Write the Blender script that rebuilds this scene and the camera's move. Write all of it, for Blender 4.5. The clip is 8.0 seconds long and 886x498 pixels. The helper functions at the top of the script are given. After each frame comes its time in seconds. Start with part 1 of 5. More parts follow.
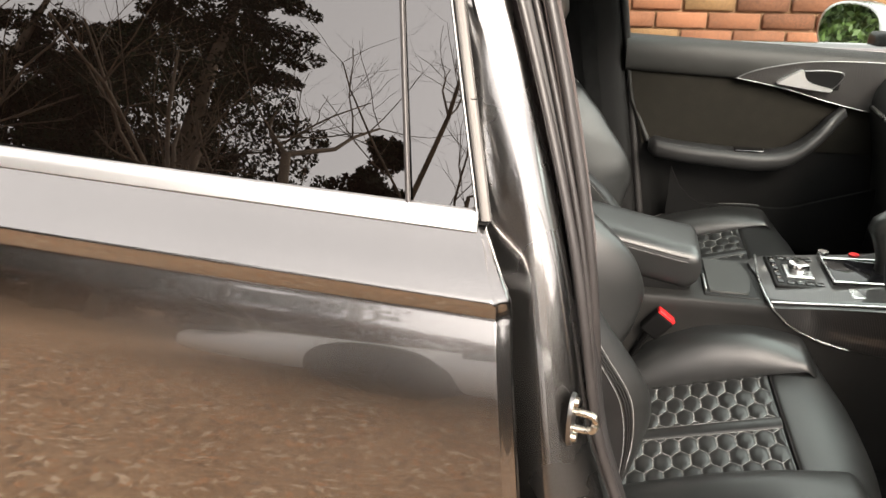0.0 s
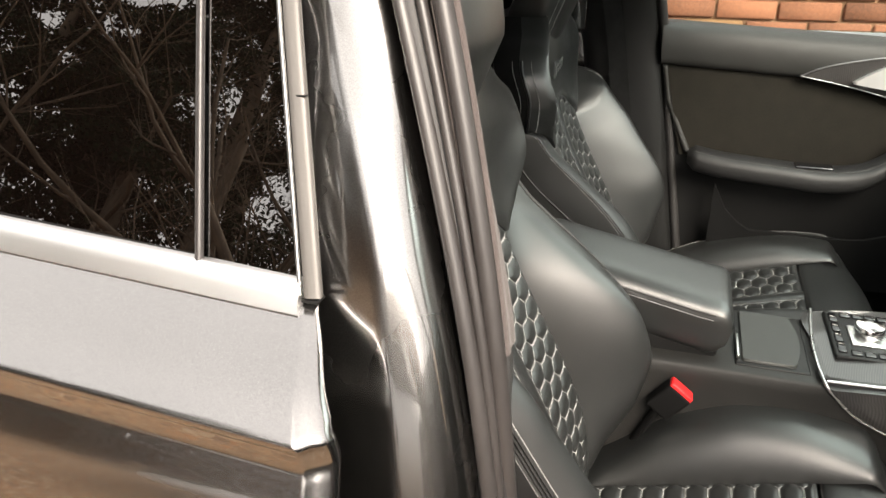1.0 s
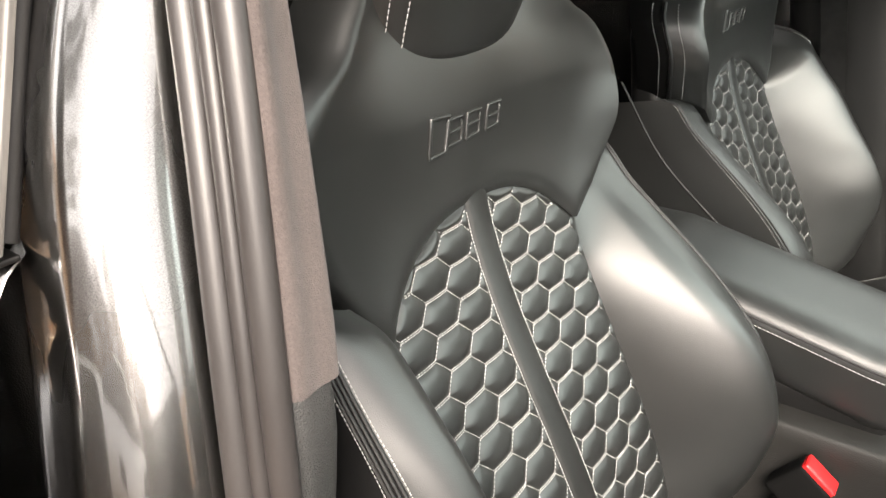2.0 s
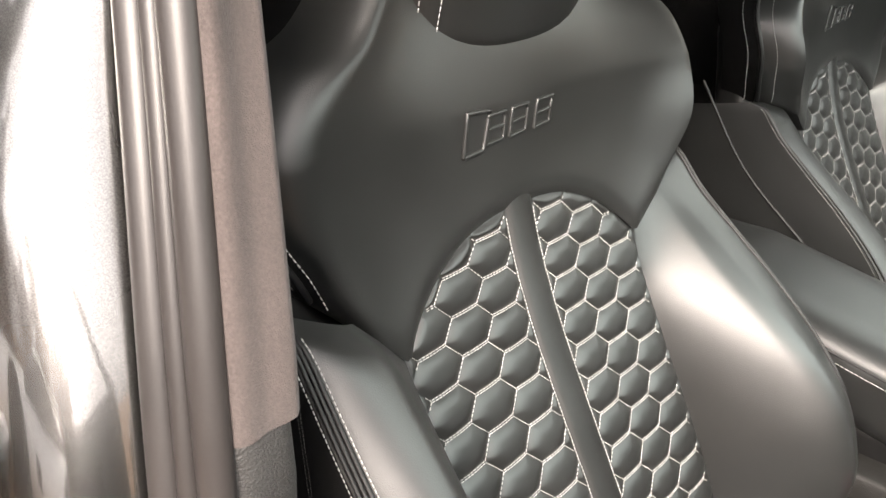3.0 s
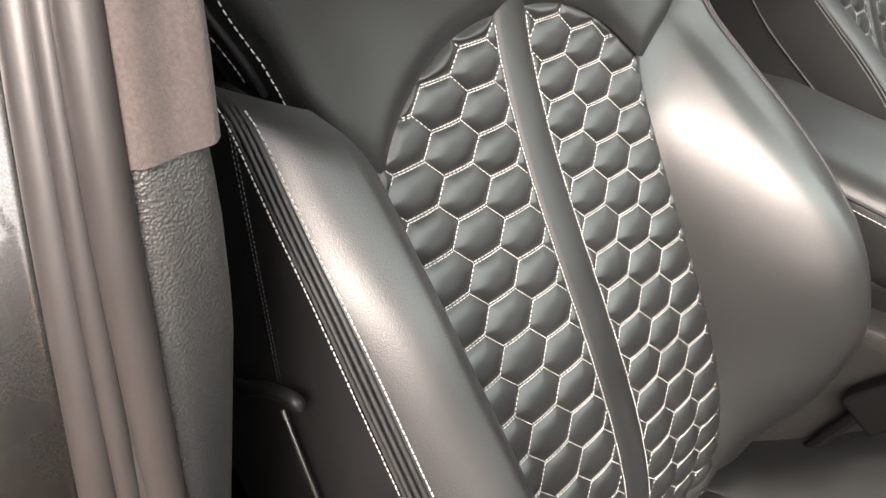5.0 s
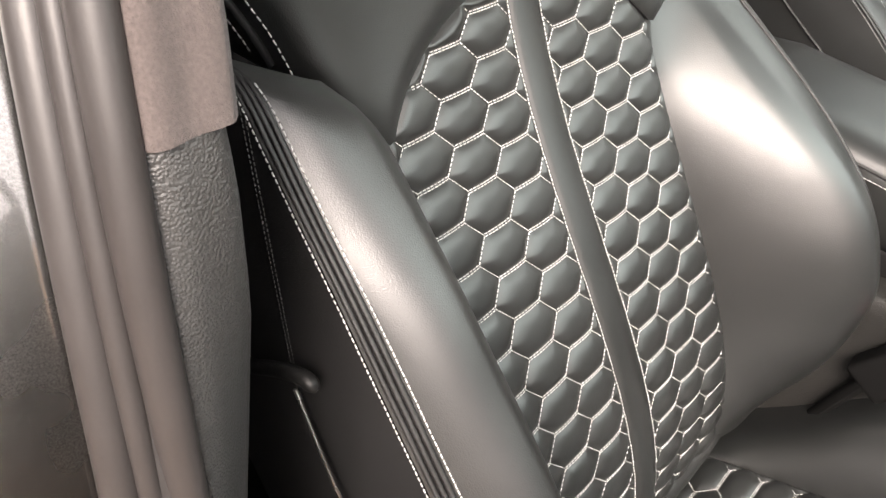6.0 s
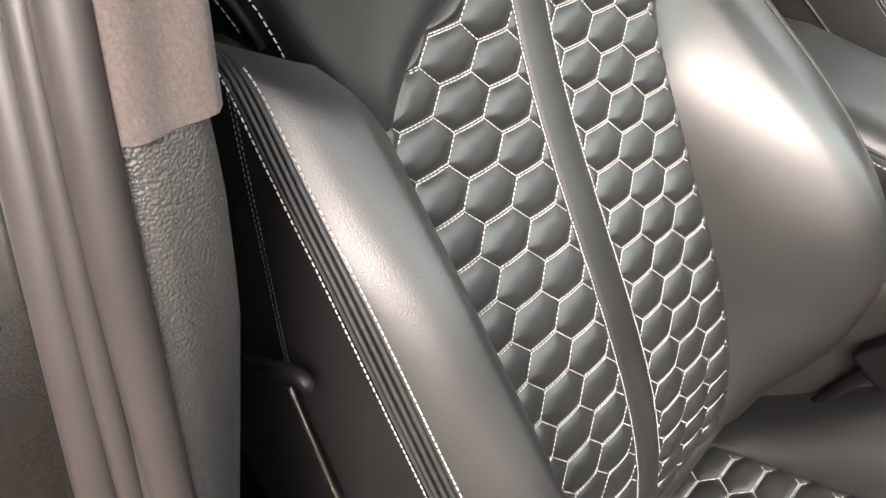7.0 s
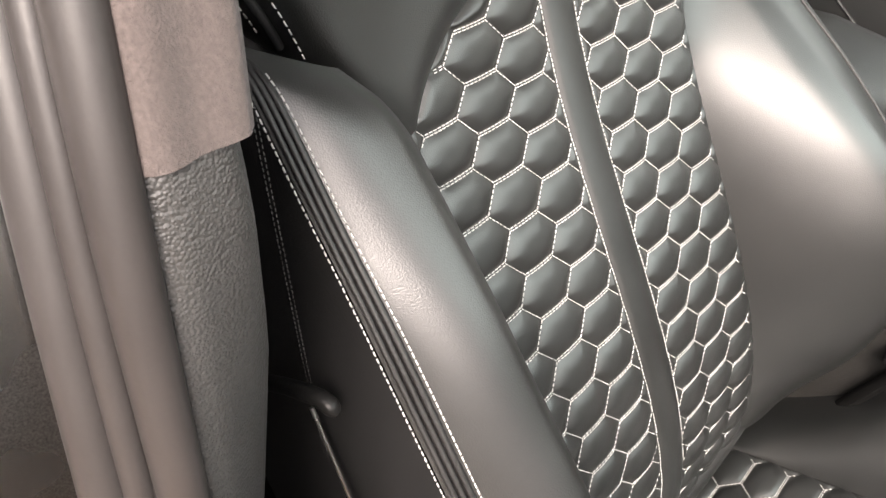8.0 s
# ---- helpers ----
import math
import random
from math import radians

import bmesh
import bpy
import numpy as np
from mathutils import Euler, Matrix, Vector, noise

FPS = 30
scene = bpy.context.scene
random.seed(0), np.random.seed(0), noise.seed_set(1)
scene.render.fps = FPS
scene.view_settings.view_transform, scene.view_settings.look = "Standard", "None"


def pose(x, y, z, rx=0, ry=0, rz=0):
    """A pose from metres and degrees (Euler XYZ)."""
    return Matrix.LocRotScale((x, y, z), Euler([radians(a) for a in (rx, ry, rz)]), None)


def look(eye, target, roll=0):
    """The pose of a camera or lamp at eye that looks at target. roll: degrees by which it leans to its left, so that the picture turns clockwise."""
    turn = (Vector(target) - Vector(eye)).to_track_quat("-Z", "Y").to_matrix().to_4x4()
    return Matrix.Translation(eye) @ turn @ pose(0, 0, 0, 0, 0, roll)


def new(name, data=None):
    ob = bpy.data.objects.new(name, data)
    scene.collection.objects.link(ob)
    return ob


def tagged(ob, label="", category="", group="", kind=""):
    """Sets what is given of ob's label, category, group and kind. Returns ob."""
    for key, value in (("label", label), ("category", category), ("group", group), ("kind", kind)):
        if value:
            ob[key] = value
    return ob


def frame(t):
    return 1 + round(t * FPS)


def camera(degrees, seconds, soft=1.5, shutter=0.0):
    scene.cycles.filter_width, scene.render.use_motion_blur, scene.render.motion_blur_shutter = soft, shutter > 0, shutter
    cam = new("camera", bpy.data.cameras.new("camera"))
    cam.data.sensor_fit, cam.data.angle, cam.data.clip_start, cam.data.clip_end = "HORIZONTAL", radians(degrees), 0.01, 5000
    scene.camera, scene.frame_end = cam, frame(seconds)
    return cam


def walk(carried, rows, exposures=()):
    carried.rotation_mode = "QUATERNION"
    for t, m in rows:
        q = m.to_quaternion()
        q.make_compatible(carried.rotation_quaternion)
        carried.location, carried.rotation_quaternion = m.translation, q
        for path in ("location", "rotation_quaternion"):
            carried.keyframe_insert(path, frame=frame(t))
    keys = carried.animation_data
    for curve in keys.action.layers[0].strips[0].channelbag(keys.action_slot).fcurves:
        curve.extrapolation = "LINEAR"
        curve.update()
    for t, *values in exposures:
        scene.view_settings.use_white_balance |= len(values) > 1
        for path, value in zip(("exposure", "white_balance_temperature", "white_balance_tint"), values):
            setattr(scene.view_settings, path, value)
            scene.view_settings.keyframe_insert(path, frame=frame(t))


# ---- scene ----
# ---------- camera ----------
cam = camera(61.7, 8.0)
PATH = [
    (0, (0.02, 0.031, 1.297), (-0.367, 1.812, 0.474), -0.3),
    (0.5, (0.081, 0.256, 1.241), (-0.421, 2.006, 0.415), -0.3),
    (1, (0.13, 0.42, 1.217), (-0.429, 2.151, 0.387), -0.5),
    (1.5, (0.235, 0.611, 1.148), (-0.596, 2.233, 0.325), -1.5),
    (2, (0.243, 0.721, 1.104), (-0.855, 2.16, 0.255), -1.9),
    (3.3, (0.229, 0.797, 1.077), (-1.032, 2.083, 0.207), -1.1),
    (3.5, (0.231, 0.799, 1.063), (-1.035, 2.076, 0.187), -1.2),
    (4, (0.233, 0.805, 1.022), (-1.024, 2.064, 0.109), -1.1),
    (4.5, (0.232, 0.813, 1.0), (-0.985, 2.049, 0.004), -1.1),
    (6, (0.209, 0.816, 1.0), (-0.915, 2.003, -0.151), -1.0),
    (6.5, (0.205, 0.818, 1.0), (-0.906, 1.996, -0.174), -1.0),
    (7, (0.197, 0.827, 0.995), (-0.903, 1.997, -0.197), -1.0),
    (7.5, (0.188, 0.833, 0.994), (-0.904, 1.994, -0.215), -1.0),
    (8, (0.171, 0.835, 0.993), (-0.917, 1.987, -0.227), -1.1),
]
EXPOSURES = [(0, 1.78, 7150, 16), (1, 1.88, 7150, 14), (1.5, 2.15, 7050, 14), (2, 2.25, 7050, 15), (3.5, 2.25, 7050, 18), (8, 2.34, 7000, 19)]
walk(cam, [(t, look(eye, target, roll)) for t, eye, target, roll in PATH], EXPOSURES)


# ---------- light ----------
world = bpy.data.worlds.new("overcast_sky")
scene.world = world
world.use_nodes = True
wn, wl = world.node_tree.nodes, world.node_tree.links
sky = wn.new("ShaderNodeTexSky")
sky.sky_type = "NISHITA"
sky.sun_disc = False
sky.sun_elevation, sky.sun_rotation = radians(37), radians(146)
sky.air_density, sky.dust_density = 1.2, 4.0
hue = wn.new("ShaderNodeHueSaturation")
hue.inputs["Saturation"].default_value = 0.14
wl.new(sky.outputs[0], hue.inputs["Color"])
cloud = wn.new("ShaderNodeMix")   # an even layer of cloud over the clear sky
cloud.data_type = "RGBA"
cloud.inputs["Factor"].default_value = 0.5
cloud.inputs["B"].default_value = (5.0, 5.1, 5.1, 1)
wl.new(hue.outputs[0], cloud.inputs["A"])
wl.new(cloud.outputs["Result"], wn["Background"].inputs["Color"])
wn["Background"].inputs["Strength"].default_value = 0.15
sun_data = bpy.data.lights.new("sun", "SUN")
sun_data.energy, sun_data.angle, sun_data.color = 2.1, radians(28), (1.0, 0.94, 0.84)
sun = new("sun", sun_data)
sun.matrix_world = look((4.6, -5.6, 6.9), (0.0, 1.2, 0.7))
# added area lamp for the sky's light through the windscreen, lifting the cabin
screen_data = bpy.data.lights.new("windscreen_sky_lamp", "AREA")
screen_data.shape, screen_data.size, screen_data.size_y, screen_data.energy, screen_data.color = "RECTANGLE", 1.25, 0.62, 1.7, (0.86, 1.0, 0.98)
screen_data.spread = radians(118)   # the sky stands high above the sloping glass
screen_light = new("windscreen_sky_lamp", screen_data)
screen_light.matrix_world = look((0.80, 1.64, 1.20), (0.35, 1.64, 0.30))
# added area lamp for the sky's light, in the passenger window's upper part
side_data = bpy.data.lights.new("side_window_sky_lamp", "AREA")
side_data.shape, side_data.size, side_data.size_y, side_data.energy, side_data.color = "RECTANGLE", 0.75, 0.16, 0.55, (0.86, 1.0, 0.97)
side_light = new("side_window_sky_lamp", side_data)
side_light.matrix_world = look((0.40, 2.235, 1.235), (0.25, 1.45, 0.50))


# ---------- materials ----------
def material(name, base, rough=0.5, metal=0.0, var=0.12, var_scale=9.0, bump=0.0, bump_scale=60.0, bump_kind="noise", coat=0.0, coat_rough=0.02,
             ior=1.5, sheen=0.0, fine=0.0, fine_scale=400.0, rough_var=0.08, per_object=0.0, detail=4.0):
    """A procedural surface: colour with drift at two scales, roughness drift and relief."""
    m = bpy.data.materials.new(name)
    m.use_nodes = True
    n, l = m.node_tree.nodes, m.node_tree.links
    p = n["Principled BSDF"]
    p.inputs["Metallic"].default_value = metal
    p.inputs["IOR"].default_value = ior
    p.inputs["Coat Weight"].default_value = coat
    p.inputs["Coat Roughness"].default_value = coat_rough
    p.inputs["Coat IOR"].default_value = 2.0
    p.inputs["Sheen Weight"].default_value = sheen
    co = n.new("ShaderNodeTexCoord")
    broad = n.new("ShaderNodeTexNoise")
    broad.inputs["Scale"].default_value, broad.inputs["Detail"].default_value = var_scale, detail
    l.new(co.outputs["Object"], broad.inputs["Vector"])
    small = n.new("ShaderNodeTexNoise")
    small.inputs["Scale"].default_value, small.inputs["Detail"].default_value = fine_scale, 2.0
    l.new(co.outputs["Object"], small.inputs["Vector"])
    add = n.new("ShaderNodeMath")
    add.operation = "MULTIPLY_ADD"
    l.new(small.outputs["Fac"], add.inputs[0])
    add.inputs[1].default_value = fine / max(var, 1e-3)
    l.new(broad.outputs["Fac"], add.inputs[2])
    last = add.outputs[0]
    if per_object:
        info = n.new("ShaderNodeObjectInfo")
        more = n.new("ShaderNodeMath")
        more.operation = "MULTIPLY_ADD"
        l.new(info.outputs["Random"], more.inputs[0])
        more.inputs[1].default_value = per_object / max(var, 1e-3)
        l.new(last, more.inputs[2])
        last = more.outputs[0]
    span = 1.0 + (fine + per_object) / max(var, 1e-3)
    ramp = n.new("ShaderNodeMapRange")
    ramp.inputs["From Min"].default_value, ramp.inputs["From Max"].default_value = 0.25 * span, 0.75 * span
    l.new(last, ramp.inputs["Value"])
    mix = n.new("ShaderNodeMix")
    mix.data_type = "RGBA"
    amount = var + fine + per_object
    mix.inputs["A"].default_value = (*[c * (1 - amount) for c in base], 1)
    mix.inputs["B"].default_value = (*[min(1, c * (1 + amount)) for c in base], 1)
    l.new(ramp.outputs[0], mix.inputs["Factor"])
    l.new(mix.outputs["Result"], p.inputs["Base Color"])
    rr = n.new("ShaderNodeMapRange")
    rr.inputs["To Min"].default_value, rr.inputs["To Max"].default_value = max(0.0, rough - rough_var), min(1.0, rough + rough_var)
    l.new(broad.outputs["Fac"], rr.inputs["Value"])
    l.new(rr.outputs[0], p.inputs["Roughness"])
    if bump:
        if bump_kind in ("cells", "pebbles"):
            tex = n.new("ShaderNodeTexVoronoi")
            tex.feature = "SMOOTH_F1"
            tex.inputs["Smoothness"].default_value = 0.35 if bump_kind == "pebbles" else 1.0
            out = tex.outputs["Distance"]
        else:
            tex = n.new("ShaderNodeTexNoise")
            tex.inputs["Detail"].default_value = 3.0
            out = tex.outputs["Fac"]
        tex.inputs["Scale"].default_value = bump_scale
        l.new(co.outputs["Object"], tex.inputs["Vector"])
        b = n.new("ShaderNodeBump")
        b.inputs["Strength"].default_value, b.inputs["Distance"].default_value = min(1.0, bump), 0.001
        b.invert = bump_kind == "pebbles"
        l.new(out, b.inputs["Height"])
        l.new(b.outputs["Normal"], p.inputs["Normal"])
    return m


LEATHER = material("black_leather", (0.0125, 0.0132, 0.0130), 0.385, var=0.15, var_scale=14, bump=0.12, bump_scale=1300, bump_kind="pebbles", fine=0.05, ior=1.68, rough_var=0.05)
LEATHER_DARKER = material("darker_black_leather", (0.0095, 0.0095, 0.0098), 0.50, ior=1.48, var=0.2, var_scale=14, bump=0.15, bump_scale=1100, bump_kind="pebbles")
THREAD = material("white_thread", (0.46, 0.46, 0.45), 0.7, var=0.1, var_scale=200, bump=0.4, bump_scale=1500)
GREY_THREAD = material("grey_thread", (0.12, 0.12, 0.115), 0.7, var=0.1, var_scale=200)
SEAM_THREAD = material("dim_black_thread", (0.035, 0.035, 0.035), 0.7, var=0.1, var_scale=200)
SUEDE = material("grey_suede", (0.062, 0.050, 0.047), 0.95, var=0.20, var_scale=22, fine=0.24, fine_scale=700, sheen=0.15, bump=0.5, bump_scale=1200)
PLASTIC = material("grained_plastic", (0.038, 0.038, 0.0375), 0.40, var=0.10, bump=0.44, bump_scale=960, bump_kind="pebbles", rough_var=0.05)
SOFT = material("soft_dash_plastic", (0.019, 0.019, 0.018), 0.5, var=0.12, bump=0.35, bump_scale=900, bump_kind="pebbles", ior=1.4)
# Dark copy of the soft plastic: shadow beside the seat is in its colour.
CONSOLE_SHADED = material("shaded_console_plastic", (0.014, 0.0136, 0.0128), 0.5, var=0.12, bump=0.3, bump_scale=900, bump_kind="pebbles", ior=1.36)
LID = material("matt_lid_plastic", (0.024, 0.025, 0.0235), 0.5, var=0.1, bump=0.3, bump_scale=1100, bump_kind="pebbles")
BLACK = material("black_plastic", (0.007, 0.007, 0.007), 0.45, var=0.2, bump=0.2, bump_scale=600, ior=1.32)
SATIN_TRIM = material("satin_grey_trim", (0.085, 0.080, 0.075), 0.45, metal=0.3, var=0.06, var_scale=20, bump=0.1, bump_scale=400)
NEAR_BLACK = material("matt_near_black", (0.004, 0.004, 0.004), 0.8, var=0.2, bump=0.2, bump_scale=600, ior=1.2)
GLOSS = material("gloss_black", (0.006, 0.006, 0.007), 0.06, var=0.1, rough_var=0.02, ior=1.6)
RUBBER = material("rubber_seal", (0.027, 0.0242, 0.0235), 0.38, var=0.14, var_scale=18, bump=0.05, bump_scale=700, fine=0.05, fine_scale=700)
RUBBER_DARK = material("dark_rubber", (0.016, 0.015, 0.015), 0.55, var=0.15, bump=0.15, bump_scale=500)
PAINT = material("grey_metallic_paint", (0.25, 0.244, 0.239), 0.25, metal=1.0, var=0.05, var_scale=5, fine=0.28, fine_scale=1600, coat=0.7, rough_var=0.04)
# Darker copy of the body paint; the pillar's duller reflection sits in its colour.
DARKENED_PAINT = material("darkened_body_paint", (0.21, 0.206, 0.199), 0.27, metal=1.0, var=0.06, var_scale=7, fine=0.35, fine_scale=1500, coat=1.0, coat_rough=0.06, rough_var=0.04)
CHROME = material("satin_aluminium", (0.62, 0.62, 0.61), 0.28, metal=1.0, var=0.04, bump=0.05, bump_scale=300)
BRIGHT = material("bright_chrome", (0.80, 0.80, 0.80), 0.10, metal=1.0, var=0.04)
STEEL = material("zinc_steel", (0.62, 0.58, 0.50), 0.28, metal=1.0, var=0.15, bump=0.15, bump_scale=300)
STRIP = material("bright_window_strip", (0.93, 0.93, 0.92), 0.36, metal=1.0, var=0.03, rough_var=0.03)
DULL = material("dull_satin_metal", (0.24, 0.24, 0.24), 0.35, metal=1.0, var=0.05)
RED = material("red_button", (0.62, 0.016, 0.018), 0.35, var=0.08)
CARPET = material("black_carpet", (0.012, 0.012, 0.012), 0.95, var=0.3, var_scale=60, bump=0.8, bump_scale=900, ior=1.15)
HEADLINER = material("black_headliner", (0.020, 0.020, 0.021), 0.95, var=0.15, bump=0.4, bump_scale=900, ior=1.15)
INSERT = material("dark_suede_insert", (0.0125, 0.0112, 0.0090), 0.95, var=0.15, var_scale=30, fine=0.15, sheen=0.02, bump=0.4, bump_scale=1000, ior=1.2)
WHITE_PAINT = material("white_car_paint", (0.90, 0.90, 0.89), 0.3, var=0.03, coat=0.3)
TYRE = material("tyre_rubber", (0.02, 0.02, 0.02), 0.8, var=0.2, bump=0.4, bump_scale=200)
BARK = material("tree_bark", (0.11, 0.088, 0.068), 0.9, var=0.35, var_scale=6, bump=1.0, bump_scale=30, ior=1.15)
NEEDLES = material("conifer_needles", (0.012, 0.018, 0.009), 0.8, var=0.35, var_scale=2, per_object=0.1, ior=1.15)
LEAVES = material("hedge_leaves", (0.055, 0.105, 0.022), 0.6, var=0.4, var_scale=4)
BRONZE = material("bronze_beech_leaves", (0.12, 0.046, 0.022), 0.7, var=0.4, var_scale=5, ior=1.2)
GRAVEL = material("brown_gravel", (0.235, 0.150, 0.088), 0.9, var=0.3, var_scale=2.0, fine=0.6, fine_scale=28, bump=1.0, bump_scale=45, bump_kind="cells")
DRY_LEAF = material("dry_orange_leaf", (0.34, 0.15, 0.06), 0.8, var=0.4, var_scale=3)
DARK_LEAF = material("dark_wet_leaf", (0.05, 0.03, 0.02), 0.6, var=0.3, var_scale=3)
PALE_STONE = material("pale_stone_chip", (0.48, 0.40, 0.30), 0.8, var=0.2, var_scale=3)
MORTAR = material("lime_mortar", (0.23, 0.125, 0.070), 0.95, var=0.25, var_scale=8, bump=0.8, bump_scale=160)
BRICK = material("orange_red_brick", (0.20, 0.078, 0.040), 0.9, var=0.3, var_scale=5, fine=0.2, fine_scale=110, bump=0.7, bump_scale=140, per_object=0.2)
BRICK_BUFF = material("buff_brick", (0.22, 0.115, 0.050), 0.9, var=0.3, var_scale=5, fine=0.2, fine_scale=110, bump=0.7, bump_scale=140, per_object=0.2)


def carbon_material():
    m = bpy.data.materials.new("carbon_fibre")
    m.use_nodes = True
    n, l = m.node_tree.nodes, m.node_tree.links
    p = n["Principled BSDF"]
    co = n.new("ShaderNodeTexCoord")
    outs = []
    for turn in (45, -45):
        mp = n.new("ShaderNodeMapping")
        mp.inputs["Rotation"].default_value = (radians(turn), radians(turn), radians(turn))
        l.new(co.outputs["Object"], mp.inputs["Vector"])
        w = n.new("ShaderNodeTexWave")
        w.inputs["Scale"].default_value = 160.0
        l.new(mp.outputs[0], w.inputs["Vector"])
        outs.append(w.outputs["Fac"])
    mul = n.new("ShaderNodeMath")
    mul.operation = "MULTIPLY"
    l.new(outs[0], mul.inputs[0])
    l.new(outs[1], mul.inputs[1])
    mix = n.new("ShaderNodeMix")
    mix.data_type = "RGBA"
    mix.inputs["A"].default_value, mix.inputs["B"].default_value = (0.006, 0.006, 0.006, 1), (0.055, 0.05, 0.048, 1)
    l.new(mul.outputs[0], mix.inputs["Factor"])
    l.new(mix.outputs["Result"], p.inputs["Base Color"])
    p.inputs["Roughness"].default_value, p.inputs["Coat Weight"].default_value, p.inputs["Coat Roughness"].default_value = 0.4, 0.8, 0.05
    return m


def glass_material(name, tint, dark):
    """A clear pane (dark=False) or privacy glass that lets little light through."""
    m = bpy.data.materials.new(name)
    m.use_nodes = True
    n, l = m.node_tree.nodes, m.node_tree.links
    p = n["Principled BSDF"]
    p.inputs["Base Color"].default_value = (*tint, 1)
    p.inputs["Roughness"].default_value = 0.0
    p.inputs["IOR"].default_value = 2.3
    if not dark:
        clear, gloss, fres, mix = n.new("ShaderNodeBsdfTransparent"), n.new("ShaderNodeBsdfGlossy"), n.new("ShaderNodeFresnel"), n.new("ShaderNodeMixShader")
        clear.inputs["Color"].default_value = (*tint, 1)
        gloss.inputs["Roughness"].default_value = 0.0
        fres.inputs["IOR"].default_value = 1.45
        l.new(fres.outputs[0], mix.inputs[0])
        l.new(clear.outputs[0], mix.inputs[1])
        l.new(gloss.outputs[0], mix.inputs[2])
        l.new(mix.outputs[0], n["Material Output"].inputs["Surface"])
    return m


CARBON = carbon_material()
TINTED = glass_material("privacy_glass", (0.0016, 0.0010, 0.0008), True)
CLEAR = glass_material("clear_glass", (0.88, 0.98, 0.96), False)
MIRROR = material("mirror_glass", (0.9, 0.9, 0.9), 0.01, metal=1.0, var=0.01, rough_var=0.0)

# ---------- mesh helpers ----------
ORIGIN = {}


def thing(name, at, label, category, kind="", group=""):
    ob = new(name)
    ob.empty_display_size = 0.05
    ob.location = at
    ORIGIN[ob.name] = Vector(at)
    return tagged(ob, label, category, group, kind)


def mesh_data(name, verts, faces, mat, smooth=True):
    me = bpy.data.meshes.new(name)
    me.from_pydata([tuple(map(float, v)) for v in verts], [], [tuple(map(int, f)) for f in faces])
    me.materials.append(mat)
    if smooth:
        me.polygons.foreach_set("use_smooth", [True] * len(me.polygons))
        if len(me.polygons) < 20000:
            me.set_sharp_from_angle(angle=radians(52))
    me.update()
    return me


def part(name, geo, mat, parent=None, label="", smooth=True):
    """Links verts and faces (world places) as one mesh object under a thing or a part."""
    verts, faces = geo
    base = ORIGIN.get(parent.name, Vector((0, 0, 0))) if parent else Vector((0, 0, 0))
    me = mesh_data(name, np.asarray(verts, float) - np.array(base), faces, mat, smooth)
    ob = new(name, me)
    if parent:
        ob.parent = parent
        ORIGIN[ob.name] = base
    if label:
        ob["label"] = label
    return ob


def join(*geos):
    vs, fs, k = [], [], 0
    for v, f in geos:
        v = np.asarray(v, float).reshape(-1, 3)
        vs.append(v)
        fs += [tuple(i + k for i in q) for q in f]
        k += len(v)
    return np.concatenate(vs), fs


def grid(P, close_u=False, close_v=False, flip=False):
    """Quads over an array of points [n, m, 3]."""
    P = np.asarray(P, float)
    n, m = P.shape[:2]
    i, j = np.meshgrid(np.arange(n if close_u else n - 1), np.arange(m if close_v else m - 1), indexing="ij")
    a, b, c, d = i * m + j, ((i + 1) % n) * m + j, ((i + 1) % n) * m + (j + 1) % m, i * m + (j + 1) % m
    q = np.stack([a, b, c, d] if not flip else [d, c, b, a], -1).reshape(-1, 4)
    return P.reshape(-1, 3), q.tolist()


def capped(P):
    """A loft of closed rings with both ends filled."""
    v, f = grid(P, close_v=True)
    n, m = np.asarray(P).shape[:2]
    f.append(tuple(range(m))[::-1])
    f.append(tuple((n - 1) * m + k for k in range(m)))
    return v, f


def smooth_line(points, n=40):
    """A smooth line through a few points (Catmull-Rom)."""
    p = np.asarray(points, float)
    p = np.concatenate([[2 * p[0] - p[1]], p, [2 * p[-1] - p[-2]]])
    t = np.linspace(0, len(p) - 3 - 1e-9, n)
    k = t.astype(int)
    f = (t - k)[:, None]
    a, b, c, d = p[k], p[k + 1], p[k + 2], p[k + 3]
    return 0.5 * (2 * b + (c - a) * f + (2 * a - 5 * b + 4 * c - d) * f**2 + (3 * b - a - 3 * c + d) * f**3)


def curve_of(table):
    """A smooth function of one number through a few (where, value) pairs."""
    xs, ys = np.array(table, float).T
    fx = smooth_line(np.stack([xs, ys], 1), 200)
    return lambda x: np.interp(x, fx[:, 0], fx[:, 1])


def tube(points, r, seg=8, flat=1.0):
    """A round bar along a line, with closed ends. r may vary along it."""
    p = np.asarray(points, float)
    r = np.broadcast_to(np.asarray(r, float), len(p))
    t = np.gradient(p, axis=0)
    t /= np.linalg.norm(t, axis=1)[:, None] + 1e-12
    up = np.array([0.0, 0, 1]) if abs(t[:, 2]).mean() < 0.8 else np.array([0.0, 1, 0])
    a = np.cross(t, up)
    a /= np.linalg.norm(a, axis=1)[:, None] + 1e-12
    b = np.cross(a, t)
    th = np.linspace(0, 2 * np.pi, seg, endpoint=False)
    ring = p[:, None] + r[:, None, None] * (np.cos(th)[None, :, None] * a[:, None] + flat * np.sin(th)[None, :, None] * b[:, None])
    return capped(ring)


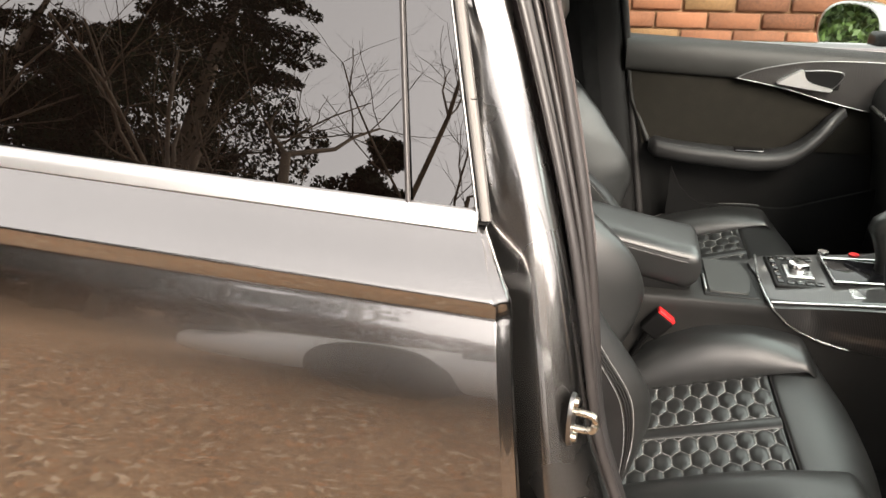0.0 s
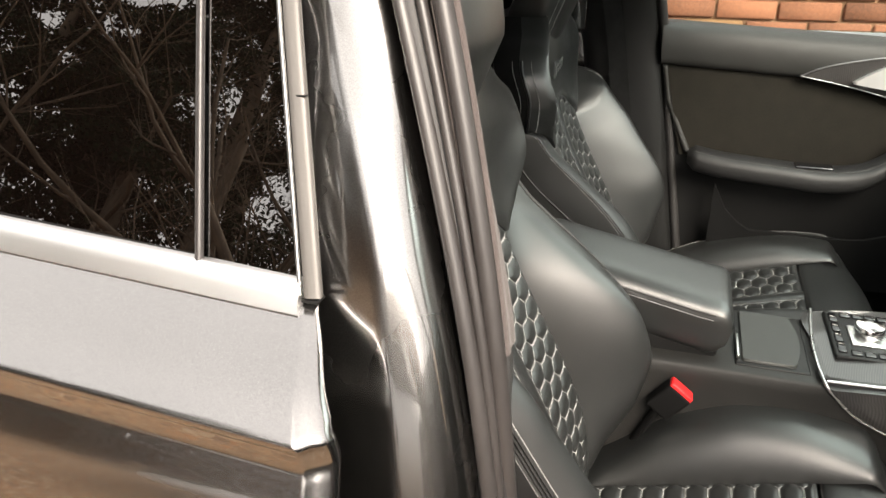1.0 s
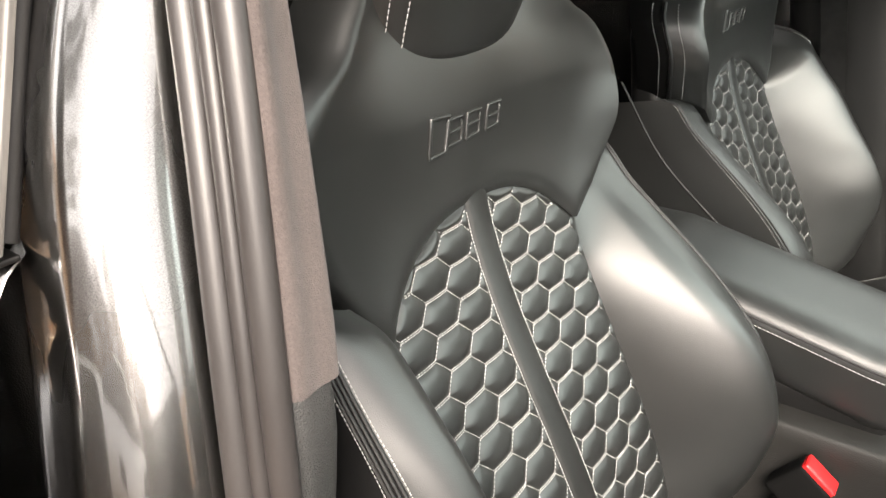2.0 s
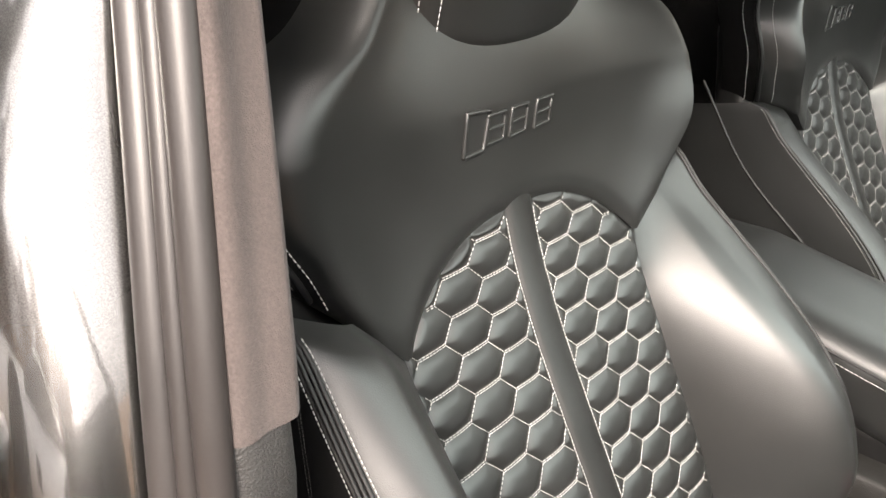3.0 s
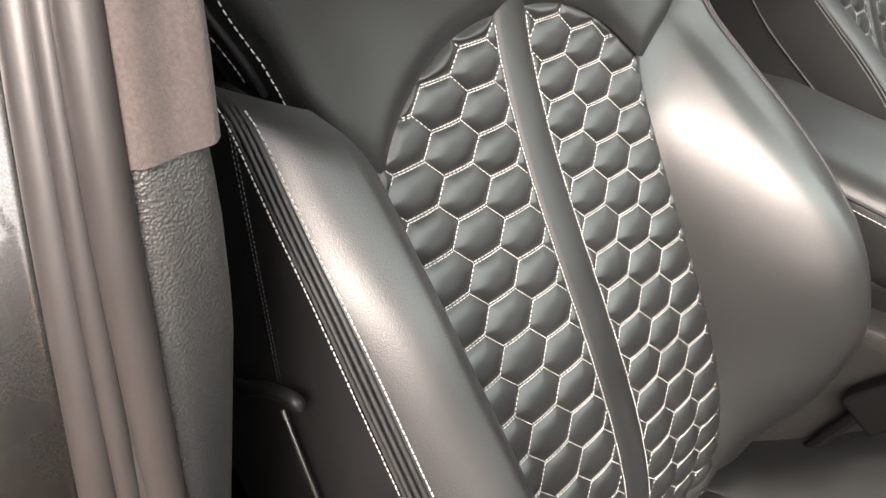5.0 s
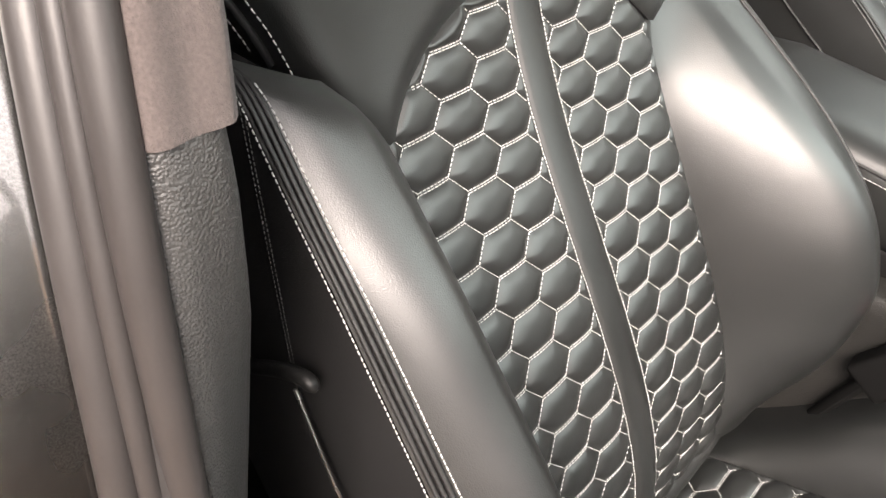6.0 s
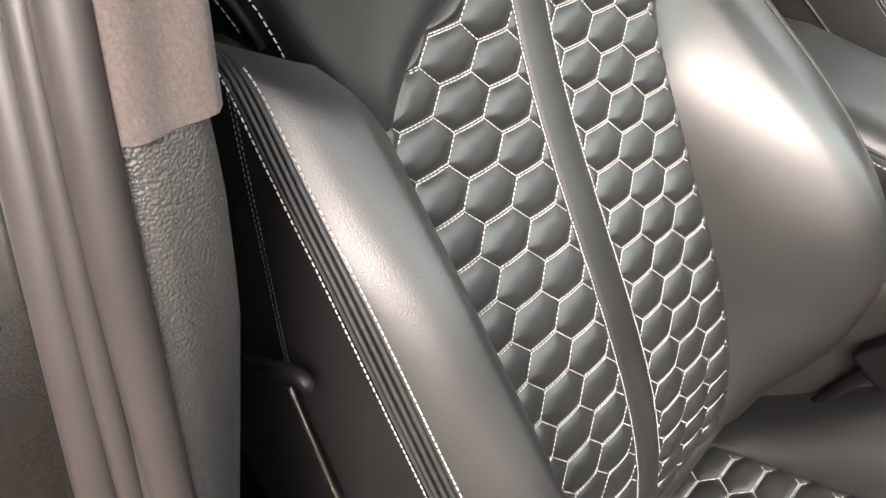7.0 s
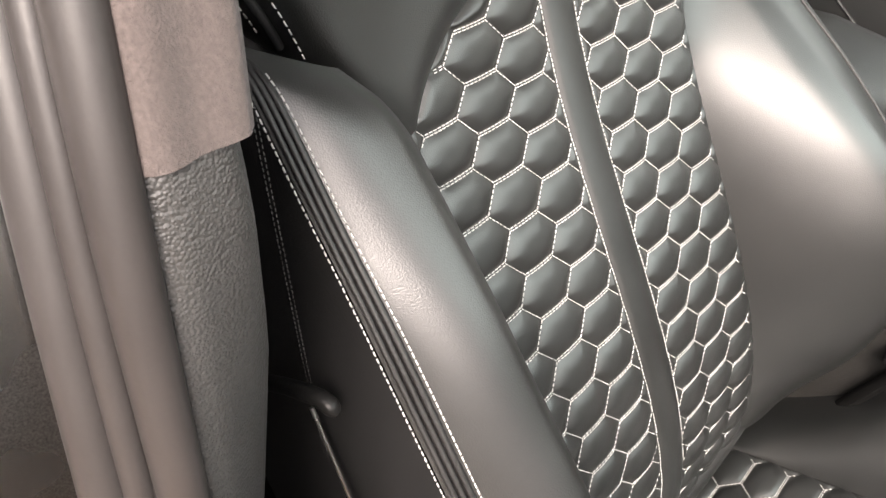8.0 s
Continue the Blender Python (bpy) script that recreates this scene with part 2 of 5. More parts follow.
def rounded_box(x0, x1, y0, y1, z0, z1, r=0.01, seg=3):
    """A box with rounded edges, from its limits."""
    bm = bmesh.new()
    bmesh.ops.create_cube(bm, size=1)
    for v in bm.verts:
        v.co = Vector(((x0 + x1) / 2 + v.co.x * (x1 - x0), (y0 + y1) / 2 + v.co.y * (y1 - y0), (z0 + z1) / 2 + v.co.z * (z1 - z0)))
    r = min(r, 0.45 * min(x1 - x0, y1 - y0, z1 - z0))
    bmesh.ops.bevel(bm, geom=list(bm.edges), offset=r, segments=seg, profile=0.6, affect="EDGES")
    bm.verts.index_update()
    geo = (np.array([v.co[:] for v in bm.verts]), [tuple(v.index for v in f.verts) for f in bm.faces])
    bm.free()
    return geo


def moved(geo, m):
    v, f = geo
    a = np.array(m)
    return np.asarray(v) @ a[:3, :3].T + a[:3, 3], f


def ring_section(w, d, power=3.0, seg=40):
    """A rounded-square outline, half-widths w and d."""
    th = np.linspace(0, 2 * np.pi, seg, endpoint=False)
    c, s = np.cos(th), np.sin(th)
    k = (abs(c) ** power + abs(s) ** power) ** (-1 / power)
    return np.stack([w * c * k, d * s * k], 1)


def plate(outline, axis, depth, bevel=0.0):
    """A flat plate: outline of (a, b) pairs, pushed along an axis (0 x, 1 y, 2 z) from depth[0] to depth[1], its front edge eased."""
    o = np.asarray(outline, float)
    mid = o.mean(0)
    rings = []
    for k, dd in ((1.0, depth[0]), (1.0, depth[1] - (depth[1] - depth[0]) * bevel), (1 - 0.03 * (bevel > 0), depth[1])):
        q = mid + (o - mid) * k
        rings.append(np.insert(q, axis, dd, axis=1))
    return capped(np.array(rings))


def threads(lines, length=0.0026, gap=0.0008, thick=0.00034, lift=0.0004, normal=(1, 0, 0)):
    """Rows of single stitches laid along lines of points."""
    vs, fs = [], []
    box = np.array([(-1, -1, -1), (1, -1, -1), (1, 1, -1), (-1, 1, -1), (-1, -1, 1), (1, -1, 1), (1, 1, 1), (-1, 1, 1)], float)
    taper = np.where(box[:, 2:] > 0, 0.72, 1.0)
    quads = [(3, 2, 1, 0), (4, 5, 6, 7), (0, 1, 5, 4), (1, 2, 6, 5), (2, 3, 7, 6), (3, 0, 4, 7)]
    nrm = np.asarray(normal, float)
    k = 0
    for line in lines:
        p = np.asarray(line, float)
        seg = np.linalg.norm(np.diff(p, axis=0), axis=1)
        s = np.concatenate([[0], np.cumsum(seg)])
        count = max(1, int(s[-1] / (length + gap)))
        for i in range(count):
            c = (i + 0.5) * s[-1] / count
            a = np.array([np.interp(c - length / 2, s, p[:, q]) for q in range(3)])
            b = np.array([np.interp(c + length / 2, s, p[:, q]) for q in range(3)])
            t = b - a
            ln = np.linalg.norm(t)
            if ln < 1e-6:
                continue
            t /= ln
            sd = np.cross(nrm, t)
            sd /= np.linalg.norm(sd) + 1e-9
            up = np.cross(t, sd)
            vs.append((a + b) / 2 + up * lift + box[:, :1] * taper * t * ln / 2 + box[:, 1:2] * taper * sd * thick + box[:, 2:] * up * thick)
            fs += [tuple(q + k for q in f) for f in quads]
            k += 8
    return np.concatenate(vs), fs

# ---------- car seats ----------
SEAT_Y = 1.23          # middle line of the driver's seat
PASSENGER = (-0.012, 0.762, -0.012)
COLUMN, PITCH = 0.0415, 0.0285   # honeycomb spacing across and along
BACK_POLY = (2.78536516, -5.62196962, 3.26919045, -0.53216122)


def back_x(z):
    """How far forward the middle of the backrest lies at a height."""
    z = np.asarray(z, float)
    c = np.clip(z, 0.36, 0.95)
    return np.polyval(BACK_POLY, c) - 1.6 * np.clip(z - 0.925, 0, 0.12) ** 2


def seam_z(u, inner=0):
    """Height of the seam between shoulder panel above and quilt or bolster below; inner: the sign of the console's side, where it runs lower."""
    u = np.asarray(u, float)
    a = abs(u)
    sill = 0.797 + np.minimum((a - 0.148) * 1.05, 0.060 + (a - 0.205) * 0.5)
    tunnel = 0.797 + np.minimum((a - 0.148) * 0.85, 0.040 + (a - 0.195) * 0.2)
    return np.where(a < 0.148, 0.863 - 0.066 * (a / 0.148) ** 2.6, np.where(u * inner > 0, tunnel, sill))


def honeycomb(u, s, phase, pitch, edge):
    """Puffed height of the quilting at u across and s along; edge: how far inside the panel's outline."""
    a, b = np.asarray(u) / COLUMN, (np.asarray(s) - phase) / pitch
    k0 = np.round(a)
    best = np.full(a.shape, 9.0)
    soft = np.full(a.shape, 9.0)
    cell = np.zeros(a.shape)
    for dk in (-1, 0, 1):
        k = k0 + dk
        off = np.where(np.abs(k) % 2 == 1, 0.0, 0.5)
        j = np.round(b - off)
        for dj in (0,):
            da, db = (a - k) * 0.866, b - off - j
            sides = np.abs(np.stack([db, 0.866 * da + 0.5 * db, 0.866 * da - 0.5 * db]))
            reach = sides.max(0)
            near = reach < best
            best = np.where(near, reach, best)
            soft = np.where(near, (sides ** 5).sum(0) ** 0.2, soft)
            cell = np.where(near, k * 17.0 + j * 3.7, cell)
    d = np.clip(0.5 - 0.60 * soft - 0.40 * best, 0, 0.5)
    strip = (np.abs(u) - 0.0165) / pitch * 0.8
    d = np.minimum(d, np.clip(strip, 0, 9))
    d = np.minimum(d, np.clip(edge / pitch, 0, 9))
    t = np.clip(d / 0.5, 0, 1)
    h = 0.0050 * (1 - (1 - t) ** 3.2) * (0.92 + 0.12 * np.sin(cell * 12.9898))
    band = np.clip(1 - (np.abs(u) / 0.0158) ** 2, 0, 1)
    return np.where(np.abs(u) < 0.0165, 0.0058 * band ** 0.45, h)


def comb_edges(s0, s1, phase, pitch, half):
    """The stitched edges of the honeycomb as pairs of (u, s) ends: cross edges are sewn twice."""
    out = []
    wide = COLUMN * 2 / 3
    for k in range(-4, 5):
        off = 0.0 if k % 2 else 0.5
        for j in range(int((s0 - phase) / pitch) - 2, int((s1 - phase) / pitch) + 3):
            u, s = k * COLUMN, phase + (j + off) * pitch
            if k != 0:
                for dd in (-0.0008, 0.0008):
                    out.append(((u - wide / 2, s + pitch / 2 + dd), (u + wide / 2, s + pitch / 2 + dd)))
            out.append(((u + wide / 2, s + pitch / 2), (u + wide, s)))
            out.append(((u + wide / 2, s - pitch / 2), (u + wide, s)))
    return out


def seat_parts(seat, step, outer, ahead=0.0, raised=0.0):
    """All parts of one sports seat about u = 0. outer: -1 or +1, the side of the car's sill."""
    # quilted backrest middle
    us, zs = np.arange(-0.154, 0.1541, step), np.arange(0.375, 0.874, step)
    U, Z = np.meshgrid(us, zs, indexing="ij")
    edge = np.minimum(0.148 - abs(U), seam_z(np.clip(U, -0.147, 0.147)) - Z)

    def back_surface(u, z, e=None):
        e = np.minimum(0.148 - abs(u), seam_z(np.clip(u, -0.147, 0.147)) - z) if e is None else e
        return back_x(z) + 0.10 * np.clip(abs(u) - 0.05, 0, 1) ** 2 * 2 + honeycomb(u, z, 0.807, PITCH, e)

    part("backrest_quilt", grid(np.stack([back_surface(U, Z, edge), U, Z], -1)), LEATHER, seat, "black leather honeycomb-quilted middle panel")

    def laid(edges, surface, lift=0.0006):
        lines = []
        for (u0, s0), (u1, s1) in edges:
            f = np.linspace(0, 1, 4)
            u, s = u0 + (u1 - u0) * f, s0 + (s1 - s0) * f
            ok = (abs(u) > 0.0165) & (abs(u) < 0.147) & surface[1](u, s)
            if ok.all():
                lines.append(surface[0](u, s))
            elif ok.any() and ok.sum() > 1:
                lines.append(surface[0](u[ok], s[ok]))
        return lines

    to_back = (lambda u, s: np.stack([back_surface(u, s) + 0.0003, u, s], 1), lambda u, s: (s < seam_z(u) - 0.002) & (s > 0.405))
    rows = laid(comb_edges(0.40, 0.87, 0.807, PITCH, 0.148), to_back)
    zz = np.linspace(0.41, 0.857, 160)
    for e in (-0.0172, 0.0172):
        rows.append(np.stack([back_surface(np.full(160, e), zz) + 0.0003, np.full(160, e), zz], 1))
    part("backrest_stitching", threads(rows, thick=0.00027 if outer < 0 else 0.0002), THREAD, seat, "white contrast stitching")

    # shoulder panel
    width = curve_of([(0, 0.207), (0.11, 0.223), (0.27, 0.242), (0.48, 0.248), (0.62, 0.238), (0.76, 0.212), (0.87, 0.175), (1.0, 0.14)])
    cs = np.concatenate([np.linspace(-1, 1, 81)])
    fs = np.linspace(0, 1, 50)
    C, F = np.meshgrid(cs, fs, indexing="ij")
    Us = C * width(F)
    Zs = seam_z(Us, -outer) + (1.045 - seam_z(Us, -outer)) * F
    ac = abs(C)
    Xs = back_x(Zs) + 0.008 + 0.015 * np.clip((ac - 0.45) / 0.45, 0, 1) ** 2 - 0.05 * np.where(C * outer > 0, np.clip((ac - 0.80) / 0.20, 0, 1) ** 2.0, np.clip((ac - 0.88) / 0.12, 0, 1) ** 2.2) - 0.0070 * np.clip((0.10 - F) / 0.10, 0, 1) ** 2
    Xs = Xs + 0.018 * np.exp(-((F - 0.3) / 0.22) ** 2) * np.clip((ac - 0.45) / 0.45, 0, 1) ** 2 * (C * outer < 0)
    Xs = Xs + 0.0012 * np.sin(Us * 31 + Zs * 17) * np.cos(Zs * 41)
    P = np.stack([Xs, Us, Zs], -1)
    sheet = P.copy()
    low = P[:, :1].copy()
    low[..., 0] -= 0.014
    P = np.concatenate([low, P], 1)
    back = []
    for side, wsign in ((P[:1], -1), (P[-1:], 1)):
        ring = [side + np.array([-0.012 * q - 0.0, wsign * (0.006 - 0.002 * q), 0]) for q in (1.0, 2.5, 4.0)]
        back.append(np.concatenate(ring[::-1] if wsign < 0 else ring))
    part("shoulder_panel", grid(P), LEATHER, seat)
    # Flanks take a near-black well below the leather, where the side recedes.
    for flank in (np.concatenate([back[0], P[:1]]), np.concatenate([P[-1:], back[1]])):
        part("shoulder_side", grid(flank), NEAR_BLACK, seat, "near-black leather shoulder flank")

    # embossed badge: a leaning block and three small blocks
    def on_shoulder(u, z):
        return back_x(z) + 0.008 + 0.0012 * np.sin(u * 31 + z * 17) * np.cos(z * 41)

    def raised_outline(corners, bar):
        """A rounded raised rim along a closed outline."""
        o = np.asarray(corners + [corners[0]], float)
        q = np.concatenate([np.linspace(o[k], o[k + 1], 6)[:-1] for k in range(len(o) - 1)] + [o[-1:]])
        return tube(np.stack([on_shoulder(q[:, 0], q[:, 1]) + 0.0006, q[:, 0], q[:, 1]], 1), bar, 8)

    part("embossed_shape", raised_outline([(-0.068, 0.919), (-0.047, 0.920), (-0.040, 0.948), (-0.064, 0.950)], 0.0019), LEATHER, seat)
    for n in range(3):
        a = -0.044 + 0.0275 * n + (0.004 if n == 2 else 0)
        part("embossed_shape", raised_outline([(a, 0.923), (a + 0.020, 0.924), (a + 0.0225, 0.944), (a + 0.003, 0.944)], 0.0016), LEATHER, seat)
        part("embossed_shape", raised_outline([(a + 0.003, 0.9335), (a + 0.019, 0.9335), (a + 0.0192, 0.9345)], 0.0013), LEATHER, seat)

    # side bolsters
    swells = {outer: curve_of([(0.38, 0.002), (0.42, 0.016), (0.47, 0.042), (0.53, 0.068), (0.60, 0.099), (0.65, 0.112), (0.71, 0.107), (0.785, 0.095), (0.83, 0.081), (0.87, 0.065), (0.89, 0.053)]),
              -outer: curve_of([(0.38, 0.012), (0.42, 0.022), (0.47, 0.050), (0.52, 0.080), (0.57, 0.106), (0.62, 0.126), (0.67, 0.132), (0.72, 0.119), (0.765, 0.093), (0.81, 0.057), (0.85, 0.024), (0.89, 0.003)])}
    phis = np.radians(np.linspace(180, 4, 30))
    fz = np.linspace(0, 1, 90)
    for sgn in (-1, 1):
        PH, FZ = np.meshgrid(np.linspace(-1, 1, 41), fz, indexing="ij")
        narrow = 1 - 0.10 * np.clip((0.25 - FZ) / 0.25, 0, 1) ** 2
        mid, near, off = (0.2145, 0.0665, 0.0435) if sgn == outer else (0.214, 0.067, 0.044)
        Ub = np.where(PH < 0, mid + near * PH, mid + off * PH) * narrow
        zn = 0.392 + (0.889 - 0.392) * FZ
        Zb = 0.392 + (seam_z(Ub * sgn, -outer) + 0.003 - 0.392) * FZ
        sin = 1 - PH ** 2
        prof = np.where(PH < 0, 1 - abs(PH) ** (1.38 if sgn == outer else 1.6), 1 - (0.31 if sgn == outer else 0.16) * PH ** 2)
        D = swells[sgn](zn) * (1.21 if sgn == outer else 1.0 if outer < 0 else 0.88) * (1 - (0.08 if sgn == outer < 0 else 0.6) * np.clip((FZ - 0.955) / 0.045, 0, 1) ** 2)
        Xb = back_x(Zb) + 0.001 + D * prof + 0.0009 * np.sin(Zb * 60 + Ub * 50) * sin
        Xb = Xb - 0.018 * np.clip((FZ - 0.985) / 0.015, 0, 1) ** 2
        pts = np.stack([Xb, sgn * Ub, Zb], -1)
        part("backrest_bolster", grid(pts, flip=sgn > 0), LEATHER, seat)
        seam = pts[-1]
        # welted outer seam with two rows of stitches
        for k in (-4, -3, -2) if sgn == outer else (-4, -2):
            part("bolster_welt", tube(pts[k] + np.array([0.0006, sgn * 0.0004, 0]), 0.0017, 8), LEATHER_DARKER, seat)
        inner = pts[-5 if sgn == outer else -2] + np.array([0.0006, sgn * 0.0003, 0])
        outer_row = seam + np.array([-0.0004 if sgn == outer else -0.0015, sgn * 0.0008, 0])
        part("bolster_stitching", threads([inner[1:-1]], 0.0026, 0.0008, 0.00036, normal=(1, sgn * 0.4, 0.2)), THREAD, seat, "white contrast stitching")
        part("bolster_stitching", threads([outer_row[1:-1]], 0.0024, 0.0009, 0.0003, normal=(0.6, sgn, 0.2)), THREAD, seat, "white contrast stitching")
        # side panel behind the seam
        back_d = np.linspace(0, 1, 14)
        side = np.array([np.stack([seam[:, 0] + (back_x(seam[:, 2]) - 0.135 - seam[:, 0]) * q, seam[:, 1] + sgn * (0.001 + 0.006 * np.sin(q * 3.1)), seam[:, 2] - 0.02 * q], 1) for q in back_d])
        # One leather, two tones: lit console side lighter, sill side darker, in the colour.
        part("backrest_side", grid(side, flip=sgn > 0), LEATHER_DARKER if sgn == outer else LEATHER, seat, "plain black leather side panel")
        # zip-like fine seam down the side panel
        zq = np.linspace(0.88, 0.45, 70)
        xq = np.interp(zq, [0.45, 0.63, 0.74, 0.88], [-0.016, -0.036, -0.043, -0.047])
        yq = seam[:, 1].mean() + sgn * 0.0085 + 0 * zq
        q, q2 = np.stack([xq, yq, zq], 1), np.stack([xq + 0.003, yq, zq], 1)
        if sgn == outer:
            part("side_seam", threads([q, q2], 0.0018, 0.0010, 0.00022, normal=(0, sgn, 0)), SEAM_THREAD, seat)
        else:
            line = smooth_line([(-0.180, 0.873), (-0.108, 0.767), (0.0, 0.67), (0.06, 0.60)], 50)
            fold = np.stack([line[:, 0], np.full(50, sgn * 0.2655), line[:, 1]], 1)
            part("side_welt", tube(fold, 0.0018, 8), LEATHER_DARKER, seat, "raised leather seam")
        # doubled seam on the shoulder's edge
        first, second = (3, 1) if sgn == outer else (1, 0)
        border = sheet[first if sgn < 0 else -1 - first][1:34]
        away = sheet[second if sgn < 0 else -1 - second][1:34] + (np.array([0.0004, 0, 0]) if sgn == outer else np.array([-0.012, sgn * 0.005, 0]))
        for line in (smooth_line(border, 80) + np.array([0.0008, sgn * 0.0006, 0]), smooth_line(away, 80)):
            part("shoulder_stitching", threads([line], 0.0034, 0.0014, normal=(0.6, sgn, 0)), THREAD, seat)
        part("shoulder_welt", tube(smooth_line((border + away) / 2 + np.array([0, sgn * 0.0012, 0]), 60), 0.0028, 8), LEATHER_DARKER, seat)

    # hard back and foam core
    core = []
    for z, w in zip(np.linspace(0.36, 1.04, 24), curve_of([(0.36, 0.19), (0.5, 0.235), (0.65, 0.24), (0.82, 0.225), (0.88, 0.205), (0.95, 0.21), (1.0, 0.16), (1.04, 0.11)])(np.linspace(0.36, 1.04, 24))):
        sec = ring_section(w, 0.036, 4.5, 36)
        core.append(np.stack([back_x(z) - 0.060 + sec[:, 1], sec[:, 0], np.full(36, z)], 1))
    part("back_shell", capped(np.array(core)), BLACK, seat)

    # headrest: a block that leans forward over the shoulders
    rings = []
    for q in np.linspace(0, 1, 30):
        z = 0.982 + 0.227 * q
        end = np.sqrt(max(0.0, 1 - (max(0, q - 0.84) / 0.16) ** 2)) * 0.85 + 0.15
        low = np.sqrt(max(0.0, 1 - (max(0, 0.06 - q) / 0.06) ** 2)) * 0.3 + 0.7
        sec = ring_section((0.103 + 0.016 * min(1, q / 0.35) ** 0.7) * (0.8 + 0.2 * end) * (0.9 + 0.1 * low), 0.052 * end * low, 4.2, 56)
        bow = -0.010 * (sec[:, 0] / 0.09) ** 2
        lean = -0.112 + 0.044 * min(1, q / 0.45) - 0.03 * max(0, q - 0.5)
        rings.append(np.stack([lean - 0.052 + sec[:, 1] + bow, sec[:, 0], z + 0.012 * (1 - q) * (np.abs(sec[:, 0]) / 0.09) ** 3], 1))
    R = np.array(rings)
    head = part("headrest", capped(R), LEATHER, seat, "black leather headrest with stitched edges")
    for k, sg in ((20, -1), (21, -1)):
        line = smooth_line(R[1:25, k] + np.array([0.0006, sg * 0.0006, 0]), 90)
        part("headrest_stitching", threads([line], 0.0034, 0.0014, normal=(0.7, sg, 0)), THREAD, head)

    # cushion middle; ahead and raised: how the cushion is set
    front = Vector(ORIGIN[seat.name])
    ORIGIN[seat.name] = front - Vector((ahead, 0, raised))

    def cushion_z(x, u):
        return 0.362 + 0.285 * (x - 0.06) - 0.22 * np.clip(x - 0.33, 0, 1) ** 2 + 0.6 * np.clip(abs(u) - 0.06, 0, 1) ** 2

    xs = np.arange(0.045, 0.386, step)
    U, X = np.meshgrid(us, xs, indexing="ij")

    def cushion_surface(u, x):
        e = np.minimum(0.148 - abs(u), 0.383 - x)
        return cushion_z(x, u) + honeycomb(u, x, 0.352, 0.0315, e)

    part("cushion_quilt", grid(np.stack([X, U, cushion_surface(U, X)], -1), flip=True), LEATHER, seat, "black leather honeycomb-quilted middle panel")
    to_seat = (lambda u, s: np.stack([s, u, cushion_surface(u, s) + 0.0003], 1), lambda u, s: (s < 0.380) & (s > 0.05))
    rows = laid(comb_edges(0.05, 0.38, 0.352, 0.0315, 0.148), to_seat)
    xx = np.linspace(0.055, 0.380, 110)
    for e in (-0.0172, 0.0172):
        rows.append(np.stack([xx, np.full(110, e), cushion_surface(np.full(110, e), xx) + 0.0003], 1))
    part("cushion_stitching", threads(rows, thick=0.00027 if outer < 0 else 0.0002, normal=(0, 0, 1)), THREAD, seat, "white contrast stitching")

    # cushion bolsters
    rise = curve_of([(0.02, 0.012), (0.07, 0.035), (0.15, 0.072), (0.25, 0.088), (0.34, 0.080), (0.42, 0.050), (0.47, 0.022), (0.50, 0.008)])
    rise_in = curve_of([(0.02, 0.002), (0.05, 0.003), (0.10, 0.026), (0.14, 0.050), (0.174, 0.067), (0.24, 0.080), (0.29, 0.079), (0.36, 0.065), (0.42, 0.043), (0.47, 0.020), (0.50, 0.008)])
    fx = np.linspace(0, 1, 70)
    for sgn in (-1, 1):
        PH, FX = np.meshgrid(phis, fx, indexing="ij")
        Xc = 0.03 + 0.45 * FX
        crest, inner_w = (0.216, 0.069) if sgn == outer else (0.206, 0.059)
        Uc = crest + np.where(PH > np.pi / 2, inner_w, (0.262 if sgn == outer else 0.247) - crest) * np.cos(PH)
        sin = np.clip(np.sin(PH), 0, 1)
        prof = np.where(PH > np.pi / 2, sin ** 1.1, 1 - (0.10 if sgn == outer else 0.015) * (1 - sin) ** 1.2)
        Zc = cushion_z(Xc, 0.147) + 0.001 + (0.58 * rise(Xc) if sgn == outer else rise_in(Xc)) * prof
        Zc = Zc - 0.03 * np.clip((FX - 0.93) / 0.07, 0, 1) ** 2
        pts = np.stack([Xc, sgn * Uc, Zc], -1)
        part("cushion_bolster", grid(pts, flip=sgn < 0), LEATHER, seat)
        seam = pts[-1]
        part("cushion_welt", tube(seam + np.array([0, sgn * 0.001, 0]), 0.0024, 8), LEATHER_DARKER, seat)
        part("cushion_seam_stitching", threads([(pts[-4 if sgn == outer else -3] + np.array([0, sgn * 0.0004, 0.0007]))[2:-2], (seam + np.array([0, sgn * 0.003, -0.012]))[2:-2]], 0.0034, 0.0014, normal=(0, sgn, 0.8)), THREAD, seat, "white contrast stitching")
        side = np.array([np.stack([seam[:, 0], seam[:, 1] + sgn * 0.006 * np.sin(q * 2.6), seam[:, 2] + (0.27 - seam[:, 2]) * q], 1) for q in np.linspace(0, 1, 10)])
        part("cushion_side", grid(side, flip=sgn < 0), LEATHER_DARKER, seat, "plain black leather side panel")

    # front thigh pad, a separate pull-out piece
    prof = smooth_line([(0.386, 0.430), (0.390, 0.452), (0.402, 0.461), (0.45, 0.467), (0.497, 0.459), (0.522, 0.437), (0.531, 0.405), (0.522, 0.36), (0.49, 0.33)], 44)
    pad = []
    for u in np.concatenate([[-0.243], np.linspace(-0.24, 0.24, 49), [0.243]]):
        q = abs(u) / 0.243
        shrink = 1 - 0.9 * np.clip((q - 0.9) / 0.1, 0, 1) ** 3
        bend = -0.035 * q ** 2.5
        px = 0.455 + (prof[:, 0] - 0.455) * (1 - 0.12 * q ** 4) * (0.5 + 0.5 * shrink) + bend * (prof[:, 0] > 0.44)
